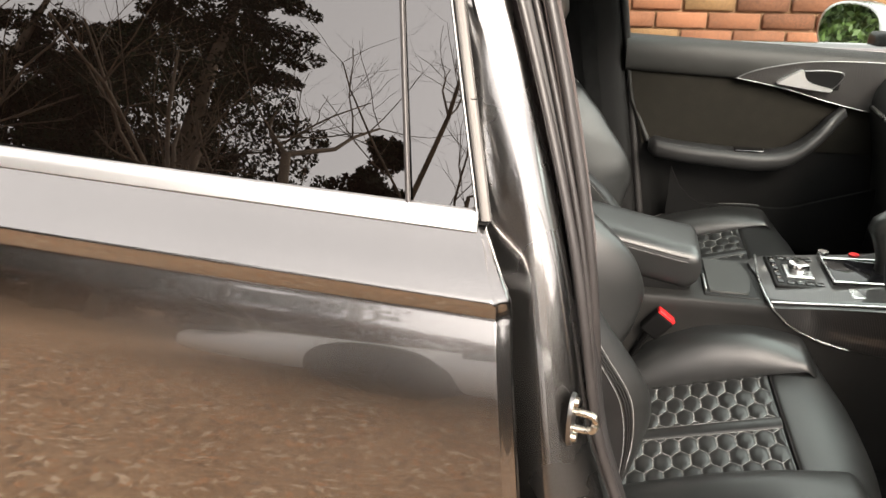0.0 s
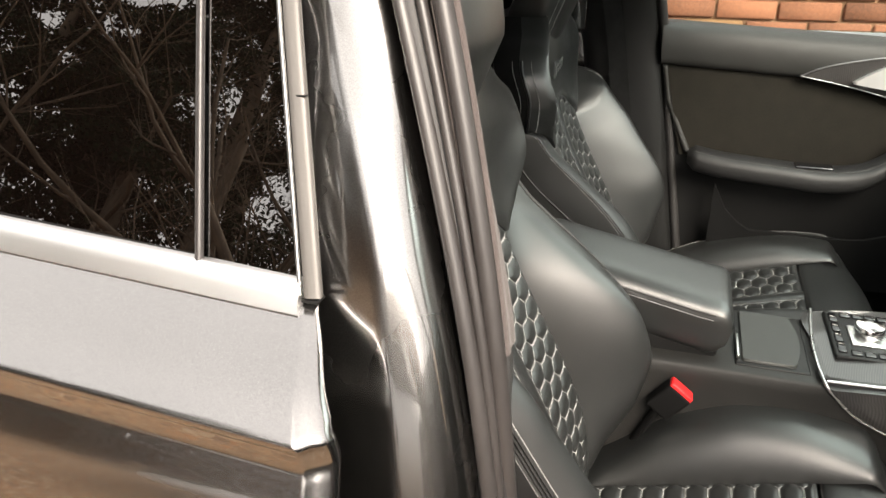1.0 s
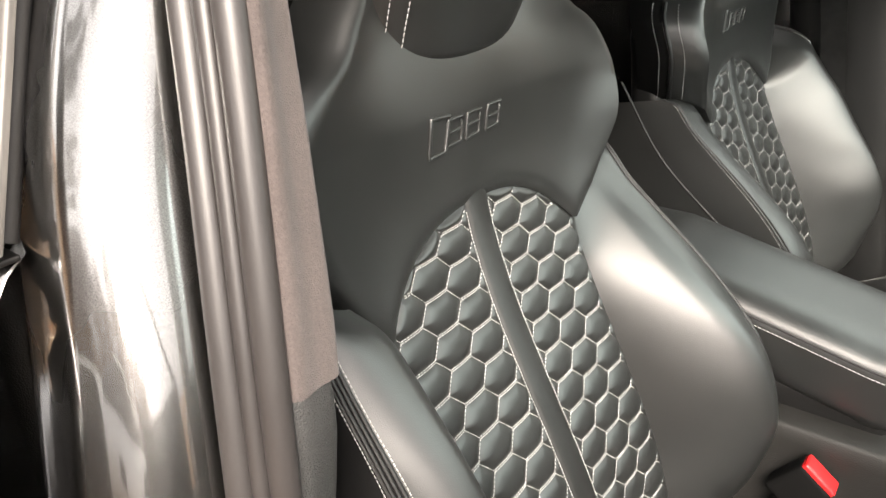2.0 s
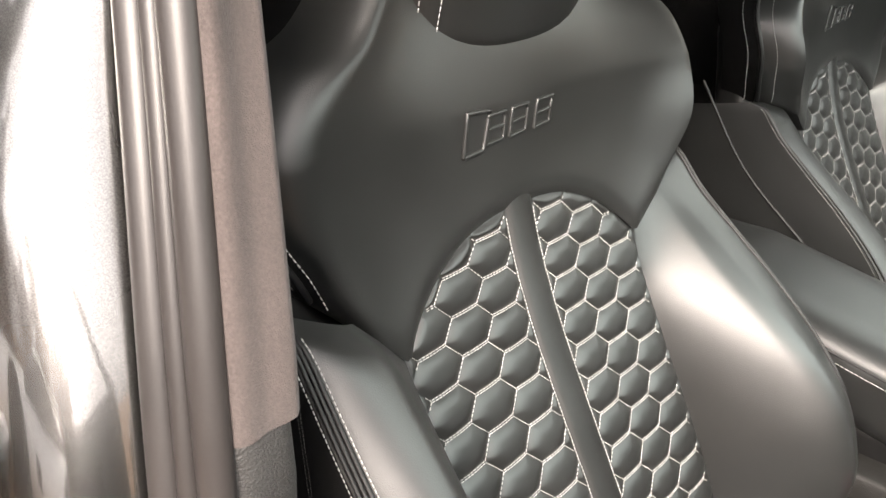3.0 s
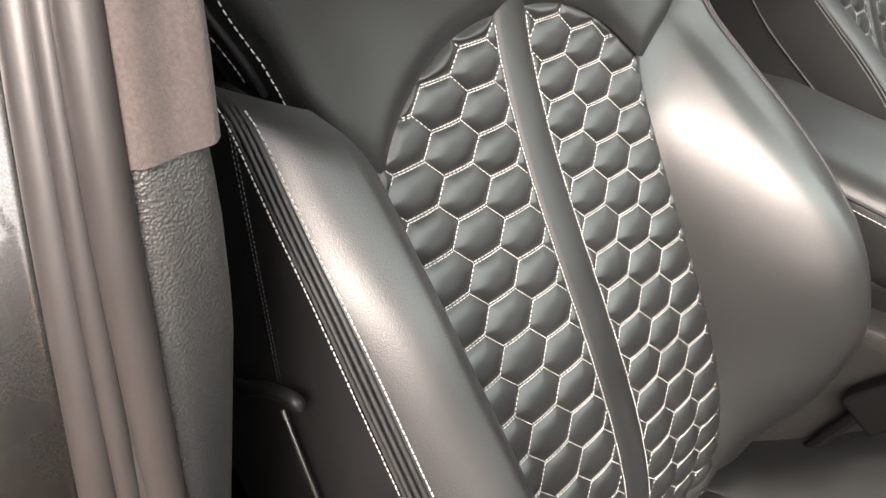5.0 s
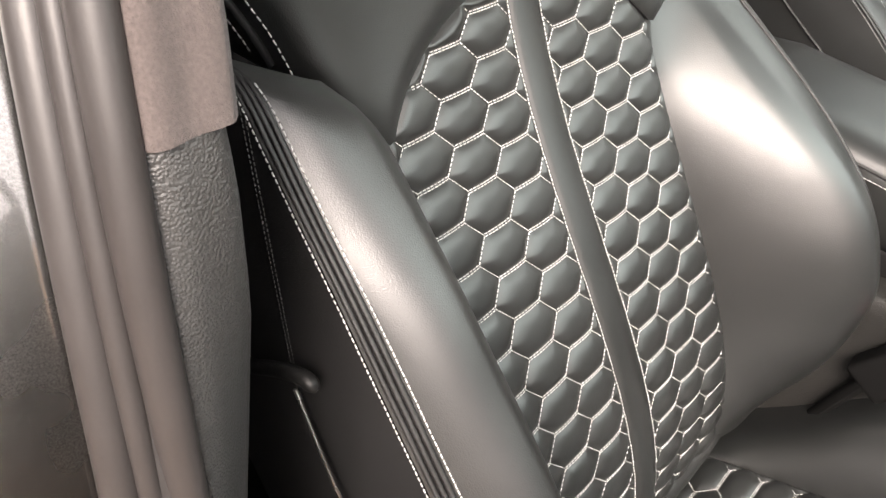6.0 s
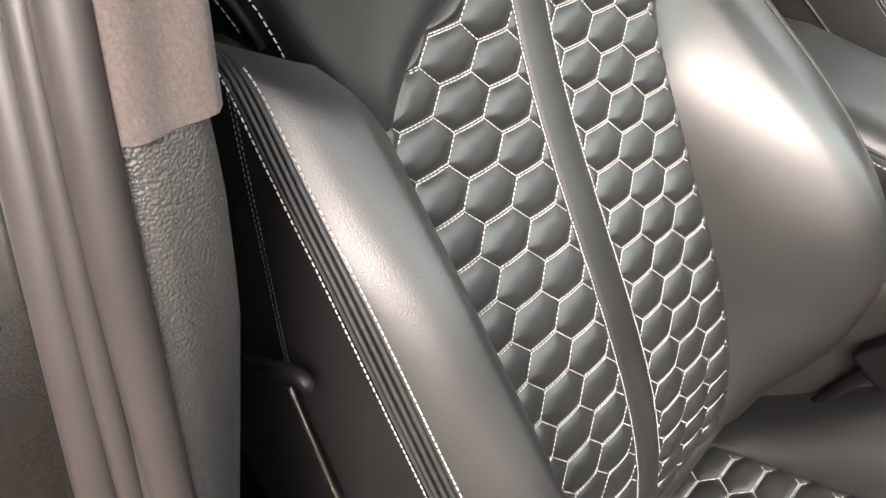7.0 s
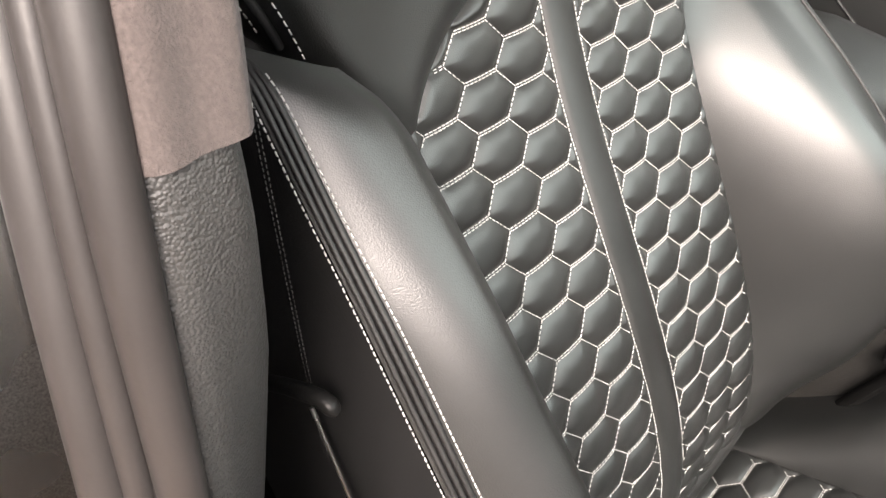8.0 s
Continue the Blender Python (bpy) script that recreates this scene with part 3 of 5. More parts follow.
        pz = 0.40 + (prof[:, 1] - 0.40) * shrink + 0.018 * np.clip((q - 0.55) / 0.35, 0, 1) ** 2
        pad.append(np.stack([px, np.full(44, u), pz], 1))
    part("thigh_pad", grid(np.array(pad), flip=True), LEATHER, seat, "plain black leather thigh support")
    row = np.array([p[6] for p in pad])[6:-6] + np.array([0, 0, 0.0006])
    part("thigh_pad_stitching", threads([row], 0.0034, 0.0014, normal=(-0.5, 0, 1)), GREY_THREAD, seat)

    # rolled edge where the backrest meets the cushion
    uu = np.linspace(-0.152, 0.152, 30)
    part("backrest_roll", tube(np.stack([0.044 + 0 * uu, uu, 0.388 + 0.6 * np.clip(abs(uu) - 0.1, 0, 1) ** 1.5], 1), 0.019, 18), LEATHER, seat)
    ORIGIN[seat.name] = front
    # base
    part("seat_base", rounded_box(-0.02, 0.47, -0.225, 0.225, 0.24, 0.325, 0.02), BLACK, seat)
    for sgn in (-1, 1):
        part("seat_rail", rounded_box(-0.05, 0.50, sgn * 0.19 - 0.02, sgn * 0.19 + 0.02, 0.20, 0.245, 0.006), BLACK, seat)
    # backrest release loop on the sill side
    loop = smooth_line([(-0.14, outer * 0.262, 0.694), (-0.10, outer * 0.270, 0.710), (-0.066, outer * 0.275, 0.722), (-0.040, outer * 0.277, 0.738), (-0.023, outer * 0.277, 0.746), (-0.013, outer * 0.276, 0.748), (-0.006, outer * 0.275, 0.744)], 24)
    part("release_lever", tube(loop, np.append(np.full(20, 0.0042), [0.0043, 0.0042, 0.0036, 0.0016]), 12), BLACK, seat, "glossy black hooked lever")
    cord = smooth_line([(-0.034, outer * 0.270, 0.722), (-0.019, outer * 0.271, 0.689), (-0.006, outer * 0.271, 0.657), (0.015, outer * 0.269, 0.60), (0.03, outer * 0.267, 0.53)], 24)
    part("side_edge_strip", tube(cord, 0.0013, 8), CHROME, seat)


driver = thing("car_seat", (0.2, SEAT_Y, 0.2), "black leather sports seat with honeycomb quilting and white stitching", "car seat", group="front seats")
ORIGIN[driver.name] = Vector((0.2, 0, 0.2))
seat_parts(driver, 0.00125, -1)
passenger = thing("car_seat", (0.2 + PASSENGER[0], SEAT_Y + PASSENGER[1], 0.2 + PASSENGER[2]), "black leather passenger sports seat with honeycomb quilting beside the console", "car seat", group="front seats")
ORIGIN[passenger.name] = Vector((0.2, 0, 0.2))
seat_parts(passenger, 0.0024, 1, 0.06, 0.018)

# ---------- the car's body ----------
car = thing("estate_car", (0.0, 1.60, 0.0), "dark grey metallic estate car with its driver's door open", "car")


# B-pillar: a section carried up two leaning lines, its outer seal edge (w = 0) and its inner trim edge (w = 1)
def pillar_shift(z, w, ease=0.06, low_y=0.201):
    d = z - 0.908

    def bent(low, high):
        """A slope that eases from low below the waist to high above it."""
        return 0.5 * (low + high) * d + 0.5 * (high - low) * (np.sqrt(d * d + ease * ease) - ease)

    x0, y0 = bent(-0.211, -0.294) - 0.09 * d * d, bent(low_y, 0.287)
    x1, y1 = bent(-0.124, -0.176) - 0.17 * d * d, bent(0.107, 0.210)
    foot = 0.5 * (0.68 - z + np.sqrt((0.68 - z) ** 2 + 0.0016))
    return x0 + (x1 - x0) * w + 0.28 * foot, y0 + (y1 - y0) * w


def pillar_loft(section, z0, z1, n=40, closed=False, w=0.0, twist=None):
    s = np.asarray(section, float)
    rows = []
    for z in np.linspace(z0, z1, n):
        dx, dy = pillar_shift(z, w)
        if twist is not None:
            tx, ty = twist(z, s)
            dx, dy = dx + tx, dy + ty
        rows.append(np.stack([s[:, 0] + dx, s[:, 1] + dy, np.full(len(s), z)], 1))
    return capped(np.array(rows)) if closed else grid(np.array(rows), flip=True)


PILLAR_LOW, PILLAR_TOP = 0.30, 1.36
LEFT_FACE = smooth_line([(0.0, 0.0), (0.174, 0.384), (0.40, 0.64), (0.65, 0.80), (0.97, 0.98)], 30)
RIGHT_FACE = smooth_line([(0.035, 0.02), (0.39, 0.11), (0.65, 0.22), (0.85, 0.40), (0.957, 0.66), (1.0, 1.0)], 36)


def painted_pillar(n=80):
    """The painted face: from its edge behind the window out to a sharp crease, and from there round to the seal."""
    rows = []
    for z in np.linspace(PILLAR_LOW, PILLAR_TOP, n):
        d = z - 0.908
        dx, dy = pillar_shift(z, 0.0, 0.16, 0.245)
        lower = 0.055 * (0.84 - z + np.sqrt((0.84 - z) ** 2 + 0.02))
        rear = np.array([-0.190 + dx, 0.890 + dy + lower + 0.22 * max(0.0, z - 1.02)])
        sx, sy = pillar_shift(z, 0.0)
        seal = np.array([-0.006 + sx, 0.890 + sy])
        a, b = -0.041 - 0.14 * d, seal[0] - 0.018
        crease = np.array([0.5 * (a + b - np.sqrt((a - b) ** 2 + 0.0002)), 0.831 + 0.27 * d])
        f = min(1.0, max(0.0, (z - 0.98) / 0.16))
        crease = crease + (np.array([-0.052 + dx, 0.847 + dy + 0.02 * f]) - crease) * f * f * (3 - 2 * f)
        left, right = rear + (crease - rear) * LEFT_FACE, crease + (seal - crease) * RIGHT_FACE
        left[:, 1] = np.maximum(left[:, 1], 0.855 + 0.46 * (z - 0.975) - np.clip((left[:, 0] + 0.085 + 0.225 * (z - 0.975)) / 0.02, 0, 1) * 0.06)
        rows.append(np.insert(np.concatenate([left, right]), 2, z, axis=1))
    return grid(np.array(rows), flip=True)


b_pillar = part("b_pillar", painted_pillar(), DARKENED_PAINT, car, "grey metallic painted door pillar")


def lobe(cx, cy, r, squash=1.0, turn=0.6):
    th = np.linspace(0, 2 * np.pi, 20, endpoint=False)
    x, y = r * np.cos(th), squash * r * np.sin(th)
    return np.stack([cx + x * np.cos(turn) - y * np.sin(turn), cy + x * np.sin(turn) + y * np.cos(turn)], 1)


part("door_seal_lip", pillar_loft(lobe(0.0040, 0.8755, 0.0068, 0.75), PILLAR_LOW, PILLAR_TOP, closed=True, w=0.2), RUBBER, b_pillar, "grey rubber door seal rib")
part("door_seal_rib", pillar_loft(lobe(0.0128, 0.8800, 0.0045, 0.85), PILLAR_LOW, PILLAR_TOP, closed=True, w=0.5), RUBBER, b_pillar)
part("door_seal_bulb", pillar_loft(lobe(0.0210, 0.8865, 0.0075, 0.8), PILLAR_LOW, PILLAR_TOP, closed=True, w=0.85), RUBBER, b_pillar, "soft rubber seal bulb against the trim")
part("door_seal_carrier", pillar_loft(lobe(0.008, 0.886, 0.014, 0.5), PILLAR_LOW, PILLAR_TOP, closed=True, w=0.4), RUBBER_DARK, b_pillar)

# suede upper trim and grained lower trim
trim_up = smooth_line([(0.008, 0.889), (0.024, 0.8915), (0.0290, 0.897), (0.0275, 0.907), (0.0285, 0.916), (0.0265, 0.921), (0.016, 0.926), (-0.03, 0.935), (-0.10, 0.945), (-0.18, 0.95)], 60)
trim_low = smooth_line([(0.006, 0.888), (0.021, 0.890), (0.0265, 0.897), (0.0270, 0.907), (0.0255, 0.915), (0.020, 0.920), (0.005, 0.926), (-0.05, 0.935), (-0.16, 0.945)], 60)


def inward(z, s):
    """The lower trim turns its inner edge back towards the sill and swells below the joint."""
    k = np.clip((s[:, 1] - 0.893) / 0.022, 0, 1)
    return -0.24 * np.clip(0.885 - z, 0, 1) * k, 0.008 * np.clip((0.905 - z) / 0.07, 0, 1) * k


def narrowing(z, s):
    """The upper trim grows slimmer towards the roof."""
    return -0.07 * np.clip(z - 0.93, 0, 1) * np.clip((s[:, 1] - 0.895) / 0.02, 0, 1), 0.0


upper = pillar_loft(trim_up, 0.9065, PILLAR_TOP, w=1.0, twist=narrowing)
uv = np.array(upper[0]).reshape(40, 60, 3)
first = uv[:1].copy()
first[..., 0] -= 0.006
first[..., 2] += 0.001
part("pillar_trim", grid(np.concatenate([first, uv]), flip=True), SUEDE, b_pillar, "grey-brown suede upper pillar trim")
part("lower_pillar_trim", pillar_loft(trim_low, 0.30, 0.9085, w=1.0, twist=inward), PLASTIC, b_pillar, "grained dark grey plastic lower pillar trim")

# striker on the pillar
zc = 0.733
cx, cy = 0.0132, 0.789
plate_o = ring_section(0.020, 0.036, 2.4, 28)
part("striker_plate", moved(plate(np.stack([plate_o[:, 0], plate_o[:, 1]], 1), 1, (0.0, -0.005), 0.5), pose(cx, cy, zc, 0, 0, 80)), DULL, b_pillar, "dull zinc-plated striker plate")
loop = smooth_line([(0, 0, 0.012), (0.0, -0.020, 0.012), (0.0, -0.030, 0.008), (0.0, -0.030, -0.008), (0.0, -0.020, -0.012), (0, 0, -0.012)], 30)
part("striker_loop", moved(tube(loop, 0.0048, 10), pose(cx, cy, zc, 0, 0, 80)), STEEL, b_pillar, "worn steel latch loop")
for dz in (-0.026, 0.026):
    part("striker_bolt", moved(tube([(0, -0.004, dz), (0, -0.010, dz)], [0.007, 0.006], 10), pose(cx, cy, zc, 0, 0, 80)), STEEL, b_pillar)

# ---------- rear door ----------
def belt_z(x):
    return 0.972 - 0.062 * (x + 0.109) 


door_prof = smooth_line([(0.842, 0.958), (0.834, 0.954), (0.812, 0.940), (0.780, 0.922), (0.762, 0.909), (0.755, 0.902), (0.7562, 0.894), (0.7572, 0.886), (0.7570, 0.879), (0.7525, 0.869), (0.7440, 0.848), (0.7335, 0.81), (0.7250, 0.77), (0.7145, 0.70), (0.7052, 0.62), (0.6975, 0.50), (0.701, 0.40), (0.72, 0.30), (0.77, 0.25)], 150)


def door_front_x(z):
    return -0.112 + 0.53 * np.clip(0.958 - z, 0, 0.06) + 0.10 * np.clip(0.898 - z, 0, 1)


xs = np.concatenate([np.linspace(-1.35, -0.2, 40), np.linspace(-0.18, -0.01, 22), [-0.004, -0.0012, 0.0]])
rows = []
for x in xs:
    f = (x + 1.35) / 1.35
    px = -1.35 + f * (door_front_x(door_prof[:, 1]) + 1.35)
    rise = -0.062 * (px + 0.104) * np.clip((door_prof[:, 1] - 0.5) / 0.4, 0, 1)
    py = door_prof[:, 0] + 0.020 * np.clip((-px - 0.4) / 0.95, 0, 1) ** 2
    rows.append(np.stack([px, py, door_prof[:, 1] + rise], 1))
skin = np.array(rows)
edge_rows = []
for dx, dy in ((0.0012, 0.0004), (0.0026, 0.0025), (0.0075, 0.0075), (0.0145, 0.012), (0.018, 0.019), (0.0165, 0.026), (0.004, 0.034), (-0.04, 0.05), (-0.08, 0.08)):
    slim = (0.42 + 0.58 * np.clip((0.952 - door_prof[:, 1]) / 0.045, 0, 1))[:, None]
    e = skin[-1] + np.array([dx, dy, 0]) * slim
    edge_rows.append(e)
rear_door = part("rear_door", grid(np.concatenate([skin, np.array(edge_rows)]), flip=True), PAINT, car, "dark grey metallic rear door skin with a sharp shoulder crease")

# bright belt strip
rows = []
for x in np.linspace(-1.35, -0.113, 40):
    zb = belt_z(x)
    y0 = 0.834 + 0.020 * np.clip((-x - 0.4) / 0.95, 0, 1) ** 2
    sec = np.array([(0.012, -0.020), (-0.003, -0.020), (-0.0048, -0.018), (-0.0006, -0.008), (0.0044, 0.0015), (0.0082, 0.0035), (0.014, 0.0035)])
    rows.append(np.stack([np.full(7, x), y0 + sec[:, 0], zb + sec[:, 1]], 1))
part("belt_strip", capped(np.array(rows)), STRIP, rear_door, "satin aluminium window strip")


def side_y(z, x):
    """The lean of the side windows: in towards the roof."""
    return 0.843 + 0.44 * (z - 0.975) + 0.12 * np.clip(z - 1.1, 0, 1) ** 2 + 0.020 * np.clip((-x - 0.4) / 0.95, 0, 1) ** 2


def front_x(z):
    return -0.105 - 0.225 * (z - 0.975)


def side_pane(x0, x1, z0, z1, out, n=14, m=14, thick=0.004):
    """A curved pane between two lines; x0 and x1 are functions of height, z0 of x."""
    rows, back = [], []
    for a in np.linspace(0, 1, n):
        r, b = [], []
        for c in np.linspace(0, 1, m):
            z = 0.96 + (z1 - 0.96) * c
            x = x0(z) + (x1(z) - x0(z)) * a
            z = z0(x) + (z1 - z0(x)) * c
            r.append((x, side_y(z, x) - out, z))
            b.append((x, side_y(z, x) - out + thick, z))
        rows.append(r + b[::-1])
    return capped(np.array(rows))


div = lambda z: -0.199 - 0.125 * (z - 0.975)
part("window_pane", side_pane(lambda z: -1.15 + 0.5 * (z - 0.96), lambda z: div(z) - 0.004, belt_z, 1.33, -0.006), TINTED, rear_door, "dark tinted privacy glass mirroring trees")
part("pillar_cover", side_pane(lambda z: div(z) + 0.003, lambda z: front_x(z) - 0.014, belt_z, 1.33, -0.003), TINTED, rear_door, "gloss black pillar cover")
zz = np.linspace(0.975, 1.33, 30)
part("divider_seal", tube(np.stack([div(zz), side_y(zz, div(zz)) - 0.001, zz], 1), 0.0035, 8), RUBBER, rear_door)
# rubber and metal edge in front of the pillar cover
zt = np.linspace(0.966, 1.33, 30)
flat_bar = []
for z in zt:
    sec = ring_section(0.0062, 0.0030, 4.0, 20)
    fx = float(front_x(z))
    flat_bar.append(np.stack([fx + 0.0005 + sec[:, 0], side_y(z, fx) - 0.001 + sec[:, 1] + 0.25 * sec[:, 0], np.full(20, z)], 1))
part("window_edge_trim", capped(np.array(flat_bar)), SATIN_TRIM, rear_door, "satin grey window edge trim")
part("window_edge_bead", tube(np.stack([front_x(zt) - 0.0100, side_y(zt, front_x(zt)) - 0.0015, zt], 1), 0.0018, 8), DULL, rear_door, "thin satin metal bead")
part("window_frame_front", tube(np.stack([front_x(zt) - 0.008, side_y(zt, front_x(zt)) + 0.010, zt], 1), 0.006, 10), RUBBER_DARK, rear_door)
part("trim_gap", rounded_box(-0.125, -0.100, 0.838, 0.850, 0.9595, 0.9625, 0.001), BLACK, rear_door)
part("edge_joint", rounded_box(-0.1385, -0.1250, 0.8925, 0.8975, 1.096, 1.0975, 0.0006), BLACK, rear_door)
# inner side of the door, black
part("door_inner_panel", rounded_box(-1.30, -0.19, 0.86, 0.93, 0.30, 0.955, 0.02), SOFT, rear_door)
part("door_catch", rounded_box(-0.084, -0.070, 0.80, 0.815, 0.728, 0.752, 0.003), BLACK, rear_door)

# wheels
for wx in (-1.78, 1.14):
    for wy, sg in ((0.86, -1), (2.34, 1)):
        tyre = [np.stack([wx + r * np.cos(th_), np.full(48, wy + o), 0.34 + r * np.sin(th_)], 1) for th_ in (np.linspace(0, 2 * np.pi, 48, endpoint=False),) for r, o in ((0.25, -0.12), (0.325, -0.125), (0.34, -0.10), (0.34, 0.10), (0.325, 0.125), (0.25, 0.12))]
        wheel_part = part("wheel", capped(np.array(tyre)), TYRE, car, "black tyre on a dark alloy wheel")
        for k in range(10):
            a = k * math.pi / 5
            part("rim_spoke", tube([(wx + 0.05 * math.cos(a), wy + sg * 0.125, 0.34 + 0.05 * math.sin(a)), (wx + 0.24 * math.cos(a), wy + sg * 0.128, 0.34 + 0.24 * math.sin(a))], [0.022, 0.014], 6), CHROME, wheel_part)

# ---------- sill, floor, roof and the far side ----------
rows = []
for x in np.linspace(-1.4, 1.15, 20):
    sec = smooth_line([(0.76, 0.20), (0.735, 0.26), (0.745, 0.315), (0.80, 0.335), (0.86, 0.335), (0.885, 0.30), (0.90, 0.24)], 24)
    rows.append(np.stack([np.full(24, x), sec[:, 0], sec[:, 1]], 1))
part("sill", grid(np.array(rows)), PAINT, car, "painted door sill")
part("cabin_floor", rounded_box(-1.4, 1.30, 0.88, 2.32, 0.17, 0.205, 0.01), CARPET, car, "black carpet floor")
rows = []
for y in np.linspace(1.02, 2.18, 24):
    a = 1 - ((y - 1.60) / 0.60) ** 2
    top = smooth_line([(0.42, 1.33 + 0.035 * a), (0.25, 1.385 + 0.045 * a), (-0.3, 1.40 + 0.05 * a), (-1.0, 1.385 + 0.05 * a), (-1.9, 1.33 + 0.045 * a), (-2.3, 1.27 + 0.04 * a)], 30)
    bot = top[::-1].copy()
    bot[:, 1] -= 0.03
    q = np.concatenate([top, bot])
    rows.append(np.stack([q[:, 0], np.full(60, y), q[:, 1]], 1))
roof = part("roof", capped(np.array(rows)), PAINT, car, "dark grey metallic roof")
rows = []
for y in np.linspace(1.03, 2.17, 12):
    a = 1 - ((y - 1.60) / 0.60) ** 2
    top = smooth_line([(0.40, 1.295 + 0.035 * a), (0.25, 1.345 + 0.045 * a), (-0.3, 1.36 + 0.05 * a), (-1.0, 1.345 + 0.05 * a), (-1.9, 1.29 + 0.045 * a)], 20)
    rows.append(np.stack([top[:, 0], np.full(20, y), top[:, 1]], 1))
part("headliner", grid(np.array(rows)), HEADLINER, roof, "black headliner")
for side in (0, 1):
    y = lambda v: v if not side else 3.20 - v
    rail = smooth_line([(1.15, y(0.90), 0.93), (0.85, y(0.945), 1.10), (0.45, y(1.01), 1.31), (0.1, y(1.035), 1.375), (-0.6, y(1.045), 1.385), (-1.5, y(1.05), 1.34), (-2.2, y(1.08), 1.24)], 50)
    part("roof_rail_frame", tube(rail, 0.036, 12), PAINT, car, "painted roof side frame")
    part("rail_trim", tube(rail + np.array([0, 0.03 * (1 if not side else -1), -0.02]), 0.026, 10), HEADLINER, car)
# tail end and far rear side, closing the cabin
part("tail_wall", rounded_box(-2.36, -2.26, 0.90, 2.30, 0.25, 1.28, 0.03), PAINT, car, "closed tail of the car")
part("far_rear_side", rounded_box(-2.30, -0.06, 2.30, 2.42, 0.25, 0.965, 0.03), PAINT, car, "far rear flank")
part("far_rear_glass", rounded_box(-2.25, -0.10, 2.24, 2.246, 0.96, 1.34, 0.002), TINTED, car, "dark tinted far side glass")
part("near_rear_flank", rounded_box(-2.30, -1.36, 0.76, 0.88, 0.25, 1.06, 0.03), PAINT, car, "near rear flank")
part("near_quarter_glass", rounded_box(-2.25, -1.17, 0.955, 0.961, 1.0, 1.34, 0.002), TINTED, car, "dark tinted quarter glass")
# front end
rings = []
for x, w, z0, z1 in smooth_line(np.array([(1.18, 0.80, 0.28, 0.955), (1.35, 0.82, 0.28, 0.945), (1.7, 0.82, 0.28, 0.905), (2.05, 0.79, 0.27, 0.84), (2.28, 0.72, 0.26, 0.76), (2.42, 0.60, 0.26, 0.66), (2.47, 0.48, 0.30, 0.56)]), 30):
    sec = ring_section(w, (z1 - z0) / 2, 4.5, 48)
    rings.append(np.stack([np.full(48, x), 1.60 + sec[:, 0], (z0 + z1) / 2 + sec[:, 1]], 1))
part("bonnet", capped(np.array(rings)), PAINT, car, "dark grey metallic bonnet and front wings")
part("firewall", rounded_box(1.16, 1.20, 0.86, 2.34, 0.20, 0.90, 0.01), BLACK, car)
ws = np.array([[(0.44 + 0.80 * q - 0.06 * ((y - 1.6) / 0.6) ** 2, y, 1.335 - 0.415 * q + 0.03 * (1 - ((y - 1.6) / 0.6) ** 2)) for q in np.linspace(0, 1, 8)] for y in np.linspace(0.99, 2.21, 12)])
pane = part("windscreen", grid(ws), CLEAR, car, "clear windscreen")
pane.visible_shadow = False

# the open driver's door, swung out on its front hinges
dm = pose(1.02, 0.76, 0, 0, 0, 72)
open_door = part("driver_door", moved(rounded_box(-1.02, 0.0, -0.03, 0.03, 0.30, 0.95, 0.02), dm), PAINT, car, "dark grey driver's door standing open")
part("driver_door_panel", moved(rounded_box(-1.0, -0.02, 0.028, 0.075, 0.32, 0.96, 0.02), dm), SOFT, open_door, "black inner door panel")
part("driver_door_insert", moved(rounded_box(-0.92, -0.25, 0.070, 0.082, 0.66, 0.86, 0.006), dm), INSERT, open_door)
part("driver_door_armrest", moved(rounded_box(-0.90, -0.30, 0.070, 0.125, 0.60, 0.66, 0.02), dm), LEATHER_DARKER, open_door)
fr = smooth_line([(-1.0, 0.03, 0.95), (-0.97, 0.09, 1.20), (-0.90, 0.13, 1.33), (-0.70, 0.14, 1.34), (-0.30, 0.08, 1.15), (-0.02, 0.03, 0.95)], 40)
part("driver_window_frame", moved(tube(fr, 0.018, 10), dm), GLOSS, open_door)

# far B-pillar with its dark trim and belt
rows = []
for z in np.linspace(0.25, 1.36, 24):
    lean = -0.165 * (z - 0.95)
    y = 2.285 - 0.30 * max(0, z - 0.95) - 0.03 * max(0, 0.7 - z)
    sec = smooth_line([(0.075, 0.05), (0.070, 0.01), (0.045, -0.012), (-0.02, -0.018), (-0.10, -0.012), (-0.13, 0.05)], 24)
    rows.append(np.stack([sec[:, 0] + lean, sec[:, 1] + y, np.full(24, z)], 1))
far_pillar = part("far_pillar_trim", grid(np.array(rows)), BLACK, car, "dark grey far door pillar trim")
seal = [(0.078 - 0.165 * (z - 0.95), 2.292 - 0.30 * max(0, z - 0.95) - 0.03 * max(0, 0.7 - z), z) for z in np.linspace(0.25, 1.36, 30)]
part("far_door_seal", tube(np.array(seal), 0.011, 10), RUBBER_DARK, far_pillar, "black rubber door seal")
belt = [(-0.03 - 0.16 * (z - 0.95), 2.252 - 0.28 * max(0, z - 0.95), z) for z in np.linspace(0.35, 1.25, 20)]
rows = [[(x - 0.022, y - 0.002, z), (x + 0.022, y - 0.004, z), (x + 0.022, y - 0.0055, z), (x - 0.022, y - 0.0035, z)] for x, y, z in belt]
part("far_seat_belt", capped(np.array(rows)), CARPET, far_pillar, "black seat belt webbing")
part("far_sill", rounded_box(-1.4, 1.15, 2.29, 2.44, 0.2, 0.34, 0.02), PAINT, car)

